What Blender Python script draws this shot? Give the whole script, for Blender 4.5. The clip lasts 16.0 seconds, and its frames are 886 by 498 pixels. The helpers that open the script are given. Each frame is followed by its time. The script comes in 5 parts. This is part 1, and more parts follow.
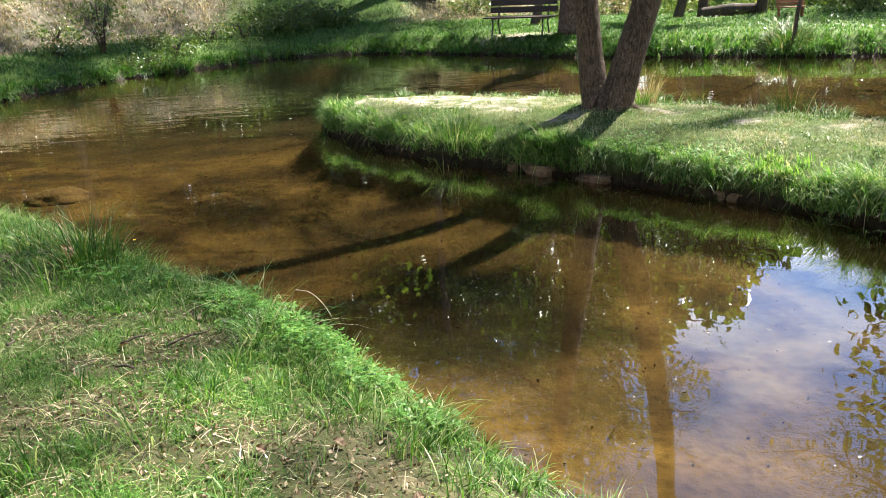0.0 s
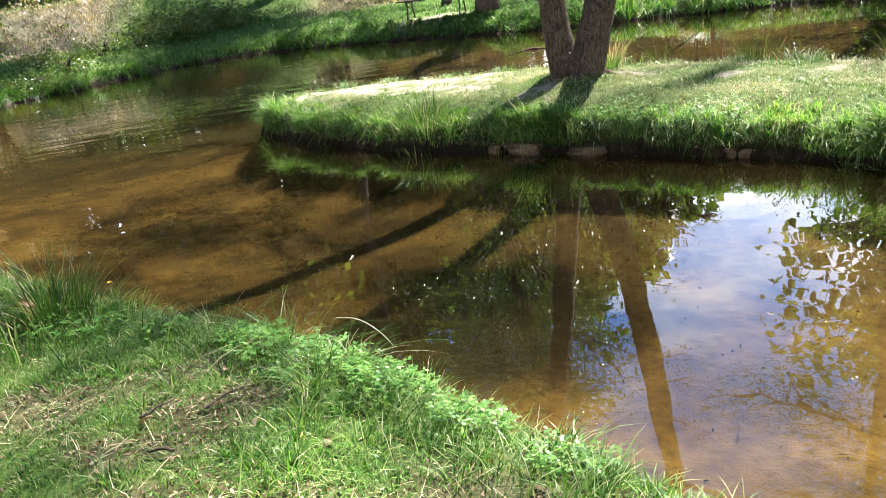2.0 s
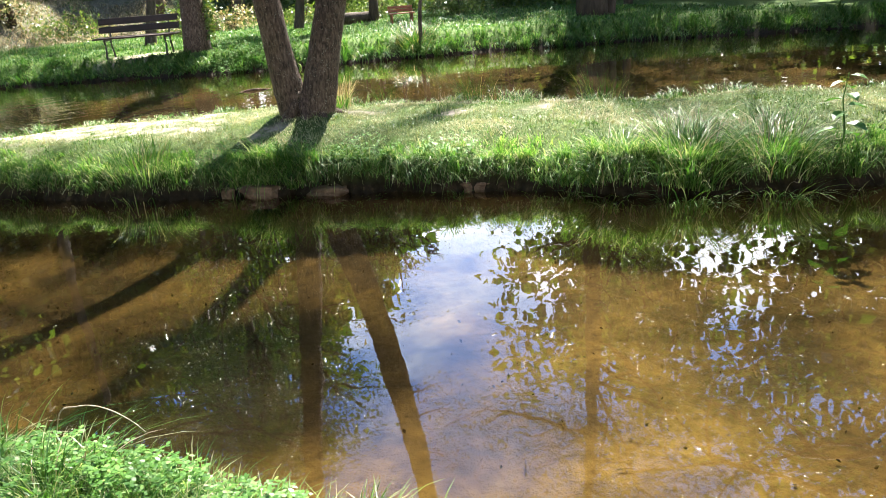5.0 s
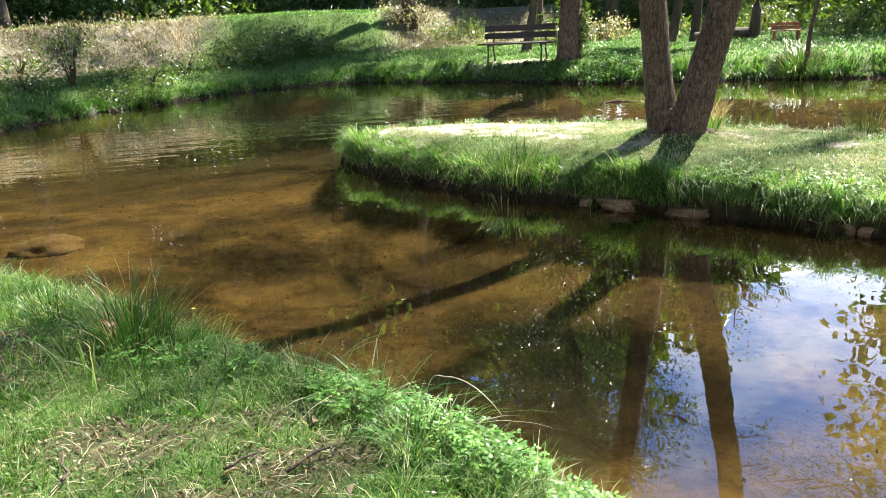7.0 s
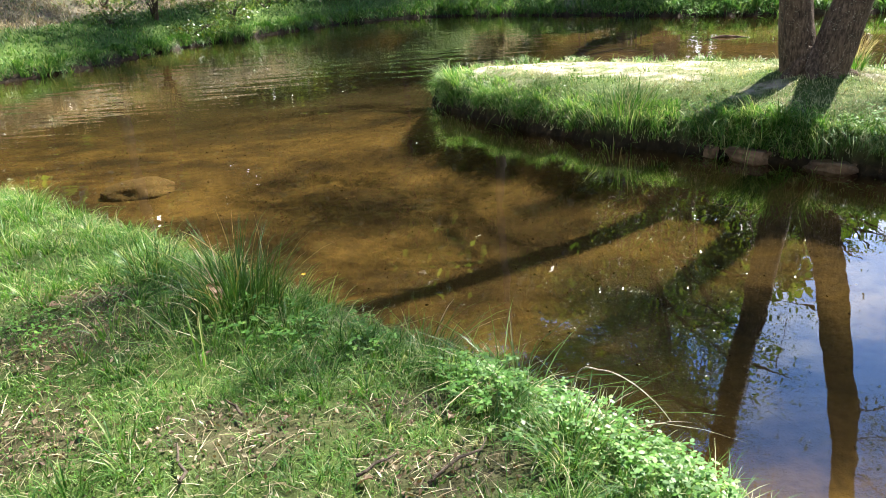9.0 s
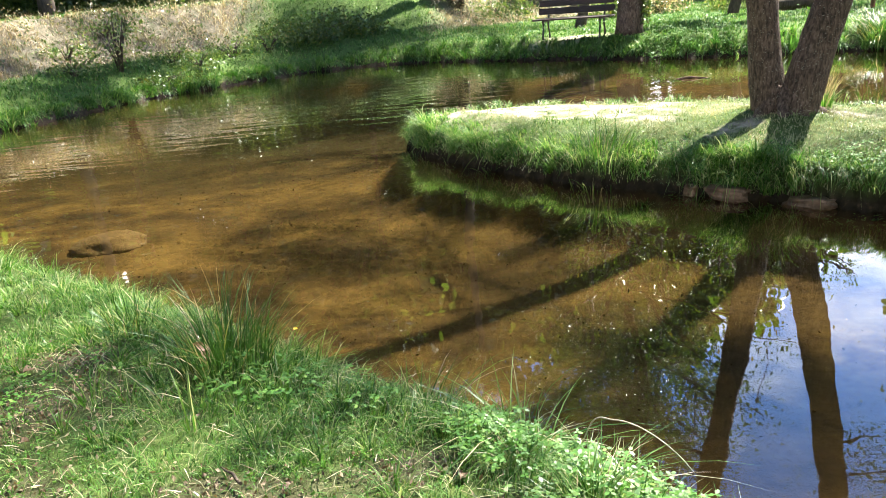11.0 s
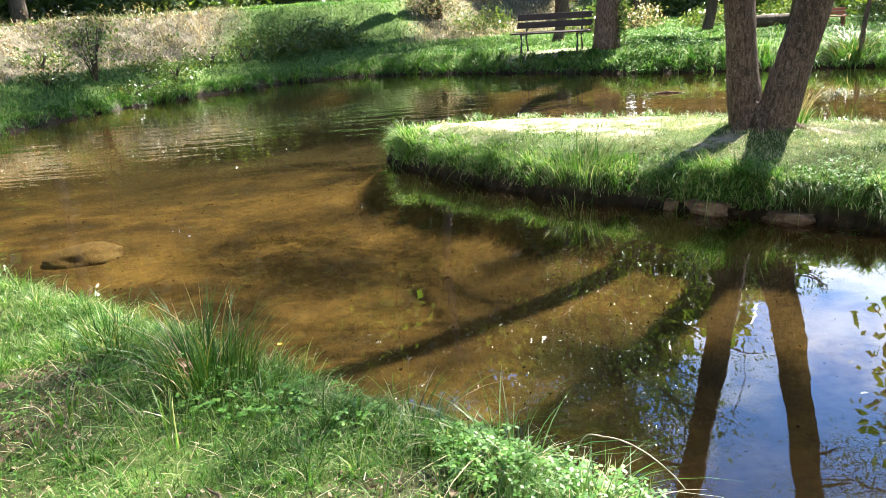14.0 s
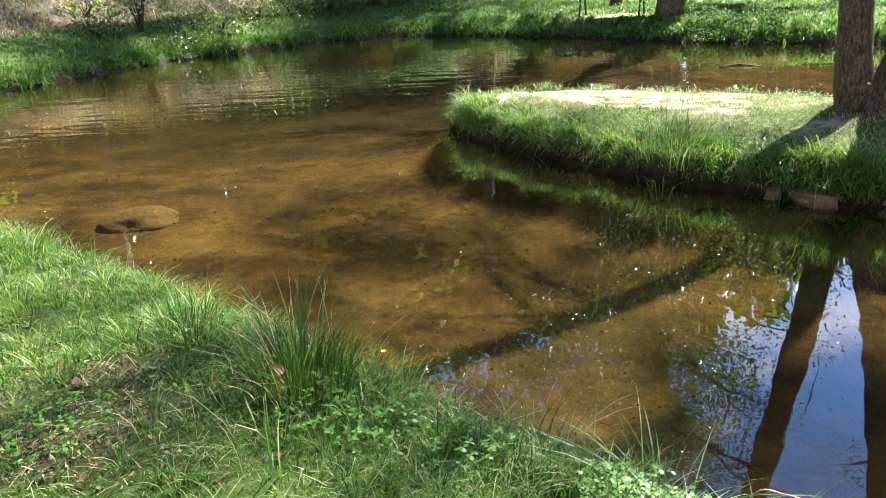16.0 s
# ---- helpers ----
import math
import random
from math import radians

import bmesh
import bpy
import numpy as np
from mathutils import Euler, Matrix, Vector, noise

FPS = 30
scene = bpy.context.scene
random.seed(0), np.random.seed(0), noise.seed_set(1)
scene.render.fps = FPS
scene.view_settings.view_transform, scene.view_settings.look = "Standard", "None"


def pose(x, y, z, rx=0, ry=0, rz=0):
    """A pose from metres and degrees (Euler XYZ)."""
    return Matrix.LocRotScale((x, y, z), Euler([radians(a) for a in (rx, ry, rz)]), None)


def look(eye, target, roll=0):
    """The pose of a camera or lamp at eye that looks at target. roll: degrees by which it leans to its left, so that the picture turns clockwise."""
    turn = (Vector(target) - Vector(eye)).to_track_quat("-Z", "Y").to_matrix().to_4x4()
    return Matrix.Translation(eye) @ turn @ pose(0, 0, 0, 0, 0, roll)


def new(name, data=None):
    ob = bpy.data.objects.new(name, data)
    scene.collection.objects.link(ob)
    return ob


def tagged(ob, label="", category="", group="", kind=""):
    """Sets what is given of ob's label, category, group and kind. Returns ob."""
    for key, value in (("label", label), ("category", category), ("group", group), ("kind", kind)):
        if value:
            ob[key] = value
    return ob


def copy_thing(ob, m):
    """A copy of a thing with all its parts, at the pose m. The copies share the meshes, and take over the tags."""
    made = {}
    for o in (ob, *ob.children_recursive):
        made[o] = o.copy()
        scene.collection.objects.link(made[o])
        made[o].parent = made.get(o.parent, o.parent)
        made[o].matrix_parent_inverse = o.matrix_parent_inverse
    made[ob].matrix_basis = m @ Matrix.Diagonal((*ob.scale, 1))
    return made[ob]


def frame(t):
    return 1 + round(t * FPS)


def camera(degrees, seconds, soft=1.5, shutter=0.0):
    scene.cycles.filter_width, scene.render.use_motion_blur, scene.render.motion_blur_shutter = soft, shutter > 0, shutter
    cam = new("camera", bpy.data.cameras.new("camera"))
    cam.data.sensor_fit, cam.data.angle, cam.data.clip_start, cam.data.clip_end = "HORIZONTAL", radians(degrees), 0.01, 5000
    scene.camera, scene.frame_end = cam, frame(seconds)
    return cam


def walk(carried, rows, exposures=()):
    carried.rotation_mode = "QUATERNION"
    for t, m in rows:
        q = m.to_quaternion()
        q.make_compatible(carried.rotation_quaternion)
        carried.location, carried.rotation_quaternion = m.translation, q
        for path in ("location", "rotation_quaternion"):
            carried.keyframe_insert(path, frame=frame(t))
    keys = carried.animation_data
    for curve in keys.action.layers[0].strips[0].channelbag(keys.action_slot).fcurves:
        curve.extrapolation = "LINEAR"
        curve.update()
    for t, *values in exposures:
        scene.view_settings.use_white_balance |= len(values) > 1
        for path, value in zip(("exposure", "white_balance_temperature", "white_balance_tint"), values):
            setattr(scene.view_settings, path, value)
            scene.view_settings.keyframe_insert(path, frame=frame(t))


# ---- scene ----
cam = camera(61.3, 16.0, soft=0.9, shutter=0.06)
PATH = [
    (0, (0.0, 0.018, 1.799), (-0.072, 1.894, 1.111), -3.1),
    (0.5, (-0.274, 0.063, 1.756), (-0.373, 1.938, 1.067), -3.2),
    (1, (-0.522, 0.189, 1.711), (-0.415, 2.065, 1.024), -2.9),
    (1.5, (-0.619, 0.426, 1.7), (-0.471, 2.298, 1.013), -7.4),
    (2, (-0.664, 0.644, 1.686), (-0.508, 2.5, 0.956), -7.8),
    (2.5, (-0.777, 0.813, 1.653), (-0.459, 2.644, 0.913), -4.7),
    (3, (-0.847, 0.955, 1.635), (-0.327, 2.768, 0.969), -3.6),
    (3.2, (-0.848, 0.989, 1.641), (-0.263, 2.782, 0.974), -2.7),
    (5.3, (-0.751, 0.902, 1.629), (0.115, 2.563, 0.928), -4.7),
    (5.5, (-0.756, 0.876, 1.65), (-0.079, 2.623, 0.95), -6.2),
    (6, (-0.825, 0.912, 1.664), (-0.544, 2.782, 1.012), -4.7),
    (6.1, (-0.839, 0.941, 1.666), (-0.641, 2.822, 1.016), -4.7),
    (6.5, (-0.857, 0.937, 1.663), (-0.789, 2.834, 1.034), -4.4),
    (7, (-0.918, 0.947, 1.673), (-0.876, 2.849, 1.055), -3.5),
    (7.5, (-0.983, 0.971, 1.667), (-0.945, 2.836, 0.948), -2.5),
    (8, (-1.042, 1.127, 1.667), (-1.109, 2.976, 0.907), -3.5),
    (8.5, (-1.08, 1.311, 1.698), (-1.205, 3.157, 0.937), -4.0),
    (9, (-1.196, 1.376, 1.673), (-1.345, 3.218, 0.908), -4.3),
    (9.2, (-1.264, 1.392, 1.679), (-1.418, 3.229, 0.903), -5.0),
    (11.3, (-1.322, 1.473, 1.666), (-1.359, 3.363, 1.014), -4.6),
    (11.5, (-1.325, 1.48, 1.672), (-1.349, 3.371, 1.022), -4.4),
    (12, (-1.327, 1.493, 1.67), (-1.329, 3.387, 1.026), -4.4),
    (12.5, (-1.336, 1.498, 1.677), (-1.327, 3.391, 1.031), -4.4),
    (13, (-1.341, 1.491, 1.678), (-1.33, 3.384, 1.035), -4.5),
    (13.5, (-1.351, 1.489, 1.676), (-1.338, 3.383, 1.034), -4.5),
    (14, (-1.365, 1.491, 1.675), (-1.354, 3.386, 1.036), -4.1),
    (14.5, (-1.412, 1.464, 1.672), (-1.405, 3.348, 1.001), -3.7),
    (15, (-1.493, 1.518, 1.694), (-1.47, 3.384, 0.973), -2.9),
    (15.5, (-1.548, 1.726, 1.708), (-1.579, 3.584, 0.966), -3.0),
    (16, (-1.723, 1.891, 1.709), (-1.79, 3.751, 0.977), -2.5),
]
walk(cam, [(t, look(eye, target, roll)) for t, eye, target, roll in PATH],
     [(0.0, 2.62), (1.5, 2.78), (3.0, 2.98), (5.5, 2.98), (9.0, 2.86), (11.5, 3.15), (14.0, 3.15), (15.5, 2.92), (16.0, 2.87)])

# ---- light ----
SUN_AZ, SUN_EL = radians(46.0), radians(53.0)
world = bpy.data.worlds.new("sky")
scene.world = world
world.use_nodes = True
wn, wl = world.node_tree.nodes, world.node_tree.links
wn.clear()
w_out = wn.new("ShaderNodeOutputWorld")
w_bg = wn.new("ShaderNodeBackground")
w_bg.inputs["Strength"].default_value = 0.052
w_sky = wn.new("ShaderNodeTexSky")
w_sky.sky_type = 'NISHITA'
w_sky.sun_disc = False
w_sky.dust_density, w_sky.ozone_density = 0.2, 4.0
w_sky.sun_elevation, w_sky.sun_rotation = SUN_EL, SUN_AZ
w_tc = wn.new("ShaderNodeTexCoord")
w_map = wn.new("ShaderNodeMapping")
w_map.inputs["Scale"].default_value = (1.6, 1.6, 3.4)
w_map.inputs["Location"].default_value = (3.1, 0.7, 1.9)
w_noise = wn.new("ShaderNodeTexNoise")
w_noise.inputs["Scale"].default_value = 2.3
w_noise.inputs["Detail"].default_value = 7.0
w_noise.inputs["Roughness"].default_value = 0.58
w_ramp = wn.new("ShaderNodeValToRGB")
w_ramp.color_ramp.elements[0].position, w_ramp.color_ramp.elements[1].position = 0.53, 0.78
w_mix = wn.new("ShaderNodeMix")
w_mix.data_type = 'RGBA'
w_mix.inputs["B"].default_value = (13.0, 13.3, 14.0, 1)
wl.new(w_tc.outputs["Generated"], w_map.inputs["Vector"])
wl.new(w_map.outputs["Vector"], w_noise.inputs["Vector"])
w_sep = wn.new("ShaderNodeSeparateXYZ")
w_low = wn.new("ShaderNodeMapRange")
w_low.inputs["From Min"].default_value, w_low.inputs["From Max"].default_value = 0.33, 0.47
w_low.inputs["To Min"].default_value, w_low.inputs["To Max"].default_value = 0.30, 0.0
w_add = wn.new("ShaderNodeMath")
wl.new(w_tc.outputs["Generated"], w_sep.inputs["Vector"])
wl.new(w_sep.outputs["Z"], w_low.inputs["Value"])
wl.new(w_noise.outputs["Fac"], w_add.inputs[0])
wl.new(w_low.outputs["Result"], w_add.inputs[1])
wl.new(w_add.outputs["Value"], w_ramp.inputs["Fac"])
wl.new(w_ramp.outputs["Color"], w_mix.inputs["Factor"])
w_tint = wn.new("ShaderNodeMix")
w_tint.data_type, w_tint.blend_type = 'RGBA', 'MULTIPLY'
w_tint.inputs["Factor"].default_value = 1.0
w_tint.inputs["B"].default_value = (0.80, 1.06, 1.36, 1)
wl.new(w_sky.outputs["Color"], w_tint.inputs["A"])
wl.new(w_tint.outputs["Result"], w_mix.inputs["A"])
wl.new(w_mix.outputs["Result"], w_bg.inputs["Color"])
wl.new(w_bg.outputs["Background"], w_out.inputs["Surface"])

sun = new("sun", bpy.data.lights.new("sun", 'SUN'))
sun.data.energy, sun.data.angle, sun.data.color = 5.0, radians(1.0), (1.0, 0.945, 0.84)
sun.matrix_world = look((0, 0, 0), (-math.sin(SUN_AZ) * math.cos(SUN_EL), -math.cos(SUN_AZ) * math.cos(SUN_EL), -math.sin(SUN_EL)))

# ---- materials ----
def material(name):
    m = bpy.data.materials.new(name)
    m.use_nodes = True
    m.node_tree.nodes.clear()
    return m, m.node_tree.nodes, m.node_tree.links


def ramp(nodes, stops):
    r = nodes.new("ShaderNodeValToRGB")
    while len(r.color_ramp.elements) < len(stops):
        r.color_ramp.elements.new(0.5)
    for e, (p, c) in zip(r.color_ramp.elements, stops):
        e.position, e.color = p, (*c, 1)
    return r


def noise_node(nodes, links, scale, detail=4.0, rough=0.55, vec=None):
    n = nodes.new("ShaderNodeTexNoise")
    n.inputs["Scale"].default_value, n.inputs["Detail"].default_value, n.inputs["Roughness"].default_value = scale, detail, rough
    if vec is None:
        g = nodes.new("ShaderNodeNewGeometry")
        vec = g.outputs["Position"]
    links.new(vec, n.inputs["Vector"])
    return n


def mixc(nodes, links, fac, a, b, blend='MIX'):
    m = nodes.new("ShaderNodeMix")
    m.data_type, m.blend_type = 'RGBA', blend
    for key, v in (("Factor", fac), ("A", a), ("B", b)):
        if isinstance(v, (int, float)):
            m.inputs[key].default_value = v
        elif isinstance(v, tuple):
            m.inputs[key].default_value = (*v, 1)
        else:
            links.new(v, m.inputs[key])
    return m.outputs["Result"]


def leafy(name, stops, scale=0.5, trans=0.38, rough=0.32, tint=(1.15, 1.2, 0.55), dry=None, dry_at=0.62, spec=0.7):
    """Blades and leaves: colour by island and by a wide patchy noise, light shining through."""
    m, n, l = material(name)
    out = n.new("ShaderNodeOutputMaterial")
    geo = n.new("ShaderNodeNewGeometry")
    r = ramp(n, stops)
    l.new(geo.outputs["Random Per Island"], r.inputs["Fac"])
    patch = noise_node(n, l, scale, 3.0)
    pr = ramp(n, [(0.3, (0.72, 0.78, 0.7)), (0.7, (1.25, 1.2, 1.1))])
    l.new(patch.outputs["Fac"], pr.inputs["Fac"])
    col = mixc(n, l, 1.0, r.outputs["Color"], pr.outputs["Color"], 'MULTIPLY')
    if dry:
        dn = noise_node(n, l, 1.7, 4.0)
        dr = ramp(n, [(dry_at - 0.08, (0, 0, 0)), (dry_at + 0.1, (1, 1, 1))])
        l.new(dn.outputs["Fac"], dr.inputs["Fac"])
        col = mixc(n, l, dr.outputs["Color"], col, dry)
    b = n.new("ShaderNodeBsdfPrincipled")
    b.inputs["Roughness"].default_value = rough
    b.inputs["Specular IOR Level"].default_value = spec
    l.new(col, b.inputs["Base Color"])
    t = n.new("ShaderNodeBsdfTranslucent")
    l.new(mixc(n, l, 1.0, col, tint, 'MULTIPLY'), t.inputs["Color"])
    mx = n.new("ShaderNodeMixShader")
    mx.inputs["Fac"].default_value = trans
    l.new(b.outputs["BSDF"], mx.inputs[1])
    l.new(t.outputs["BSDF"], mx.inputs[2])
    l.new(mx.outputs["Shader"], out.inputs["Surface"])
    return m


def solid(name, stops, scale=8.0, rough=0.7, bump=0.3, bump_scale=40.0, stretch=(1, 1, 1), spec=0.3, metal=0.0):
    """Opaque surface: colour and relief from noise at two sizes, in the object's own metres."""
    m, n, l = material(name)
    out = n.new("ShaderNodeOutputMaterial")
    tc = n.new("ShaderNodeTexCoord")
    mp = n.new("ShaderNodeMapping")
    mp.inputs["Scale"].default_value = stretch
    l.new(tc.outputs["Object"], mp.inputs["Vector"])
    a = noise_node(n, l, scale, 5.0, 0.6, mp.outputs["Vector"])
    c = noise_node(n, l, bump_scale, 4.0, 0.6, mp.outputs["Vector"])
    r = ramp(n, stops)
    l.new(a.outputs["Fac"], r.inputs["Fac"])
    info = n.new("ShaderNodeObjectInfo")
    v = ramp(n, [(0.0, (0.85, 0.85, 0.85)), (1.0, (1.12, 1.12, 1.12))])
    l.new(info.outputs["Random"], v.inputs["Fac"])
    fine = ramp(n, [(0.3, (0.78, 0.78, 0.78)), (0.7, (1.2, 1.2, 1.2))])
    l.new(c.outputs["Fac"], fine.inputs["Fac"])
    col = mixc(n, l, 1.0, r.outputs["Color"], v.outputs["Color"], 'MULTIPLY')
    col = mixc(n, l, 1.0, col, fine.outputs["Color"], 'MULTIPLY')
    b = n.new("ShaderNodeBsdfPrincipled")
    b.inputs["Roughness"].default_value, b.inputs["Specular IOR Level"].default_value, b.inputs["Metallic"].default_value = rough, spec, metal
    l.new(col, b.inputs["Base Color"])
    bp = n.new("ShaderNodeBump")
    bp.inputs["Strength"].default_value, bp.inputs["Distance"].default_value = bump, 0.02
    l.new(c.outputs["Fac"], bp.inputs["Height"])
    l.new(bp.outputs["Normal"], b.inputs["Normal"])
    l.new(b.outputs["BSDF"], out.inputs["Surface"])
    return m


def bark_material():
    """Brown-grey bark: upright fissures, dark plates, small pale flecks."""
    m, n, l = material("bark")
    out = n.new("ShaderNodeOutputMaterial")
    tc = n.new("ShaderNodeTexCoord")
    up = n.new("ShaderNodeMapping")
    up.inputs["Scale"].default_value = (1, 1, 0.28)
    l.new(tc.outputs["Object"], up.inputs["Vector"])
    fiss = noise_node(n, l, 52.0, 6.0, 0.7, up.outputs["Vector"])
    tone = noise_node(n, l, 5.0, 4.0, 0.6, tc.outputs["Object"])
    plate = ramp(n, [(0.36, (0.020, 0.014, 0.010)), (0.5, (0.081, 0.056, 0.043)), (0.66, (0.161, 0.122, 0.101))])
    l.new(fiss.outputs["Fac"], plate.inputs["Fac"])
    shade = ramp(n, [(0.3, (0.7, 0.62, 0.6)), (0.7, (1.25, 1.2, 1.15))])
    l.new(tone.outputs["Fac"], shade.inputs["Fac"])
    col = mixc(n, l, 1.0, plate.outputs["Color"], shade.outputs["Color"], 'MULTIPLY')
    flat = n.new("ShaderNodeMapping")
    flat.inputs["Scale"].default_value = (0.7, 0.7, 2.0)
    l.new(tc.outputs["Object"], flat.inputs["Vector"])
    vor = n.new("ShaderNodeTexVoronoi")
    vor.inputs["Scale"].default_value = 62.0
    vor.inputs["Randomness"].default_value = 1.0
    l.new(flat.outputs["Vector"], vor.inputs["Vector"])
    spot = ramp(n, [(0.14, (1, 1, 1)), (0.28, (0, 0, 0))])
    l.new(vor.outputs["Distance"], spot.inputs["Fac"])
    some = ramp(n, [(0.45, (0, 0, 0)), (0.56, (1, 1, 1))])
    l.new(noise_node(n, l, 16.0, 2.0, 0.5, tc.outputs["Object"]).outputs["Fac"], some.inputs["Fac"])
    fleck = mixc(n, l, 1.0, spot.outputs["Color"], some.outputs["Color"], 'MULTIPLY')
    col = mixc(n, l, fleck, col, (0.350, 0.329, 0.280))
    b = n.new("ShaderNodeBsdfPrincipled")
    b.inputs["Roughness"].default_value, b.inputs["Specular IOR Level"].default_value = 0.85, 0.3
    l.new(col, b.inputs["Base Color"])
    bp = n.new("ShaderNodeBump")
    bp.inputs["Strength"].default_value, bp.inputs["Distance"].default_value = 1.0, 0.02
    l.new(fiss.outputs["Fac"], bp.inputs["Height"])
    l.new(bp.outputs["Normal"], b.inputs["Normal"])
    l.new(b.outputs["BSDF"], out.inputs["Surface"])
    return m


def ground_material():
    """Soil and thatch above the water, silt and algae below it, darkened with depth for light lost in the water, pale
    trodden sand where the mask says.
    """
    m, n, l = material("ground")
    out = n.new("ShaderNodeOutputMaterial")
    geo = n.new("ShaderNodeNewGeometry")
    sep = n.new("ShaderNodeSeparateXYZ")
    l.new(geo.outputs["Position"], sep.inputs["Vector"])
    big, fine, grit = noise_node(n, l, 1.3, 5.0), noise_node(n, l, 14.0, 5.0, 0.65), noise_node(n, l, 90.0, 3.0)
    soil = ramp(n, [(0.3, (0.025, 0.017, 0.010)), (0.5, (0.059, 0.043, 0.027)), (0.72, (0.168, 0.126, 0.087))])
    l.new(fine.outputs["Fac"], soil.inputs["Fac"])
    moss = mixc(n, l, big.outputs["Fac"], soil.outputs["Color"], (0.025, 0.038, 0.010))
    sand = ramp(n, [(0.25, (0.172, 0.132, 0.106)), (0.5, (0.290, 0.238, 0.201)), (0.75, (0.370, 0.323, 0.284))])
    l.new(fine.outputs["Fac"], sand.inputs["Fac"])
    mask = n.new("ShaderNodeAttribute")
    mask.attribute_name = "sand"
    turf = n.new("ShaderNodeAttribute")
    turf.attribute_name = "turf"
    thatch = ramp(n, [(0.3, (0.025, 0.049, 0.008)), (0.6, (0.056, 0.098, 0.017)), (0.8, (0.112, 0.133, 0.042))])
    l.new(fine.outputs["Fac"], thatch.inputs["Fac"])
    moss = mixc(n, l, turf.outputs["Fac"], moss, thatch.outputs["Color"])
    gapn = noise_node(n, l, 6.5, 5.0, 0.7)
    gaps = ramp(n, [(0.40, (0.1, 0.1, 0.1)), (0.56, (1, 1, 1))])
    l.new(gapn.outputs["Fac"], gaps.inputs["Fac"])
    bare = n.new("ShaderNodeMath")
    bare.operation = 'MULTIPLY'
    l.new(mask.outputs["Fac"], bare.inputs[0])
    l.new(gaps.outputs["Color"], bare.inputs[1])
    land = mixc(n, l, bare.outputs["Value"], moss, sand.outputs["Color"])
    silt = ramp(n, [(0.34, (0.012, 0.008, 0.004)), (0.45, (0.036, 0.024, 0.009)), (0.56, (0.069, 0.048, 0.017)), (0.68, (0.109, 0.078, 0.029))])
    sn = noise_node(n, l, 1.1, 6.0, 0.62)
    l.new(sn.outputs["Fac"], silt.inputs["Fac"])
    speck = ramp(n, [(0.32, (0.55, 0.5, 0.42)), (0.5, (1, 1, 1)), (0.72, (1.25, 1.2, 1.0))])
    l.new(fine.outputs["Fac"], speck.inputs["Fac"])
    bed = mixc(n, l, 1.0, silt.outputs["Color"], speck.outputs["Color"], 'MULTIPLY')
    # bed colour darkens with depth, standing in for light the water would absorb
    depth_dim = n.new("ShaderNodeMapRange")
    depth_dim.inputs["From Min"].default_value, depth_dim.inputs["From Max"].default_value = -0.30, -1.05
    l.new(sep.outputs["Z"], depth_dim.inputs["Value"])
    bed = mixc(n, l, depth_dim.outputs["Result"], bed, (0.015, 0.014, 0.006))
    under = n.new("ShaderNodeMapRange")
    under.inputs["From Min"].default_value, under.inputs["From Max"].default_value = -0.07, 0.0
    l.new(sep.outputs["Z"], under.inputs["Value"])
    # wet mud by the waterline, darkened also for the shade under the banks' lips
    damp_shade = n.new("ShaderNodeMapRange")
    damp_shade.inputs["From Min"].default_value, damp_shade.inputs["From Max"].default_value = 0.06, 0.2
    l.new(sep.outputs["Z"], damp_shade.inputs["Value"])
    mud = ramp(n, [(0.3, (0.008, 0.006, 0.004)), (0.55, (0.021, 0.015, 0.009)), (0.78, (0.070, 0.045, 0.029))])
    l.new(fine.outputs["Fac"], mud.inputs["Fac"])
    land = mixc(n, l, damp_shade.outputs["Result"], mud.outputs["Color"], land)
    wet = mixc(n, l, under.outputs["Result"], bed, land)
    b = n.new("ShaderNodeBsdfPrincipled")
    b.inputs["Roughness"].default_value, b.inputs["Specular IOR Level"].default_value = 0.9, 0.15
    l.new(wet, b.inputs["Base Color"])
    bp = n.new("ShaderNodeBump")
    bp.inputs["Strength"].default_value, bp.inputs["Distance"].default_value = 0.6, 0.03
    l.new(fine.outputs["Fac"], bp.inputs["Height"])
    bp2 = n.new("ShaderNodeBump")
    bp2.inputs["Strength"].default_value, bp2.inputs["Distance"].default_value = 0.35, 0.008
    l.new(grit.outputs["Fac"], bp2.inputs["Height"])
    l.new(bp.outputs["Normal"], bp2.inputs["Normal"])
    l.new(bp2.outputs["Normal"], b.inputs["Normal"])
    l.new(b.outputs["BSDF"], out.inputs["Surface"])
    return m


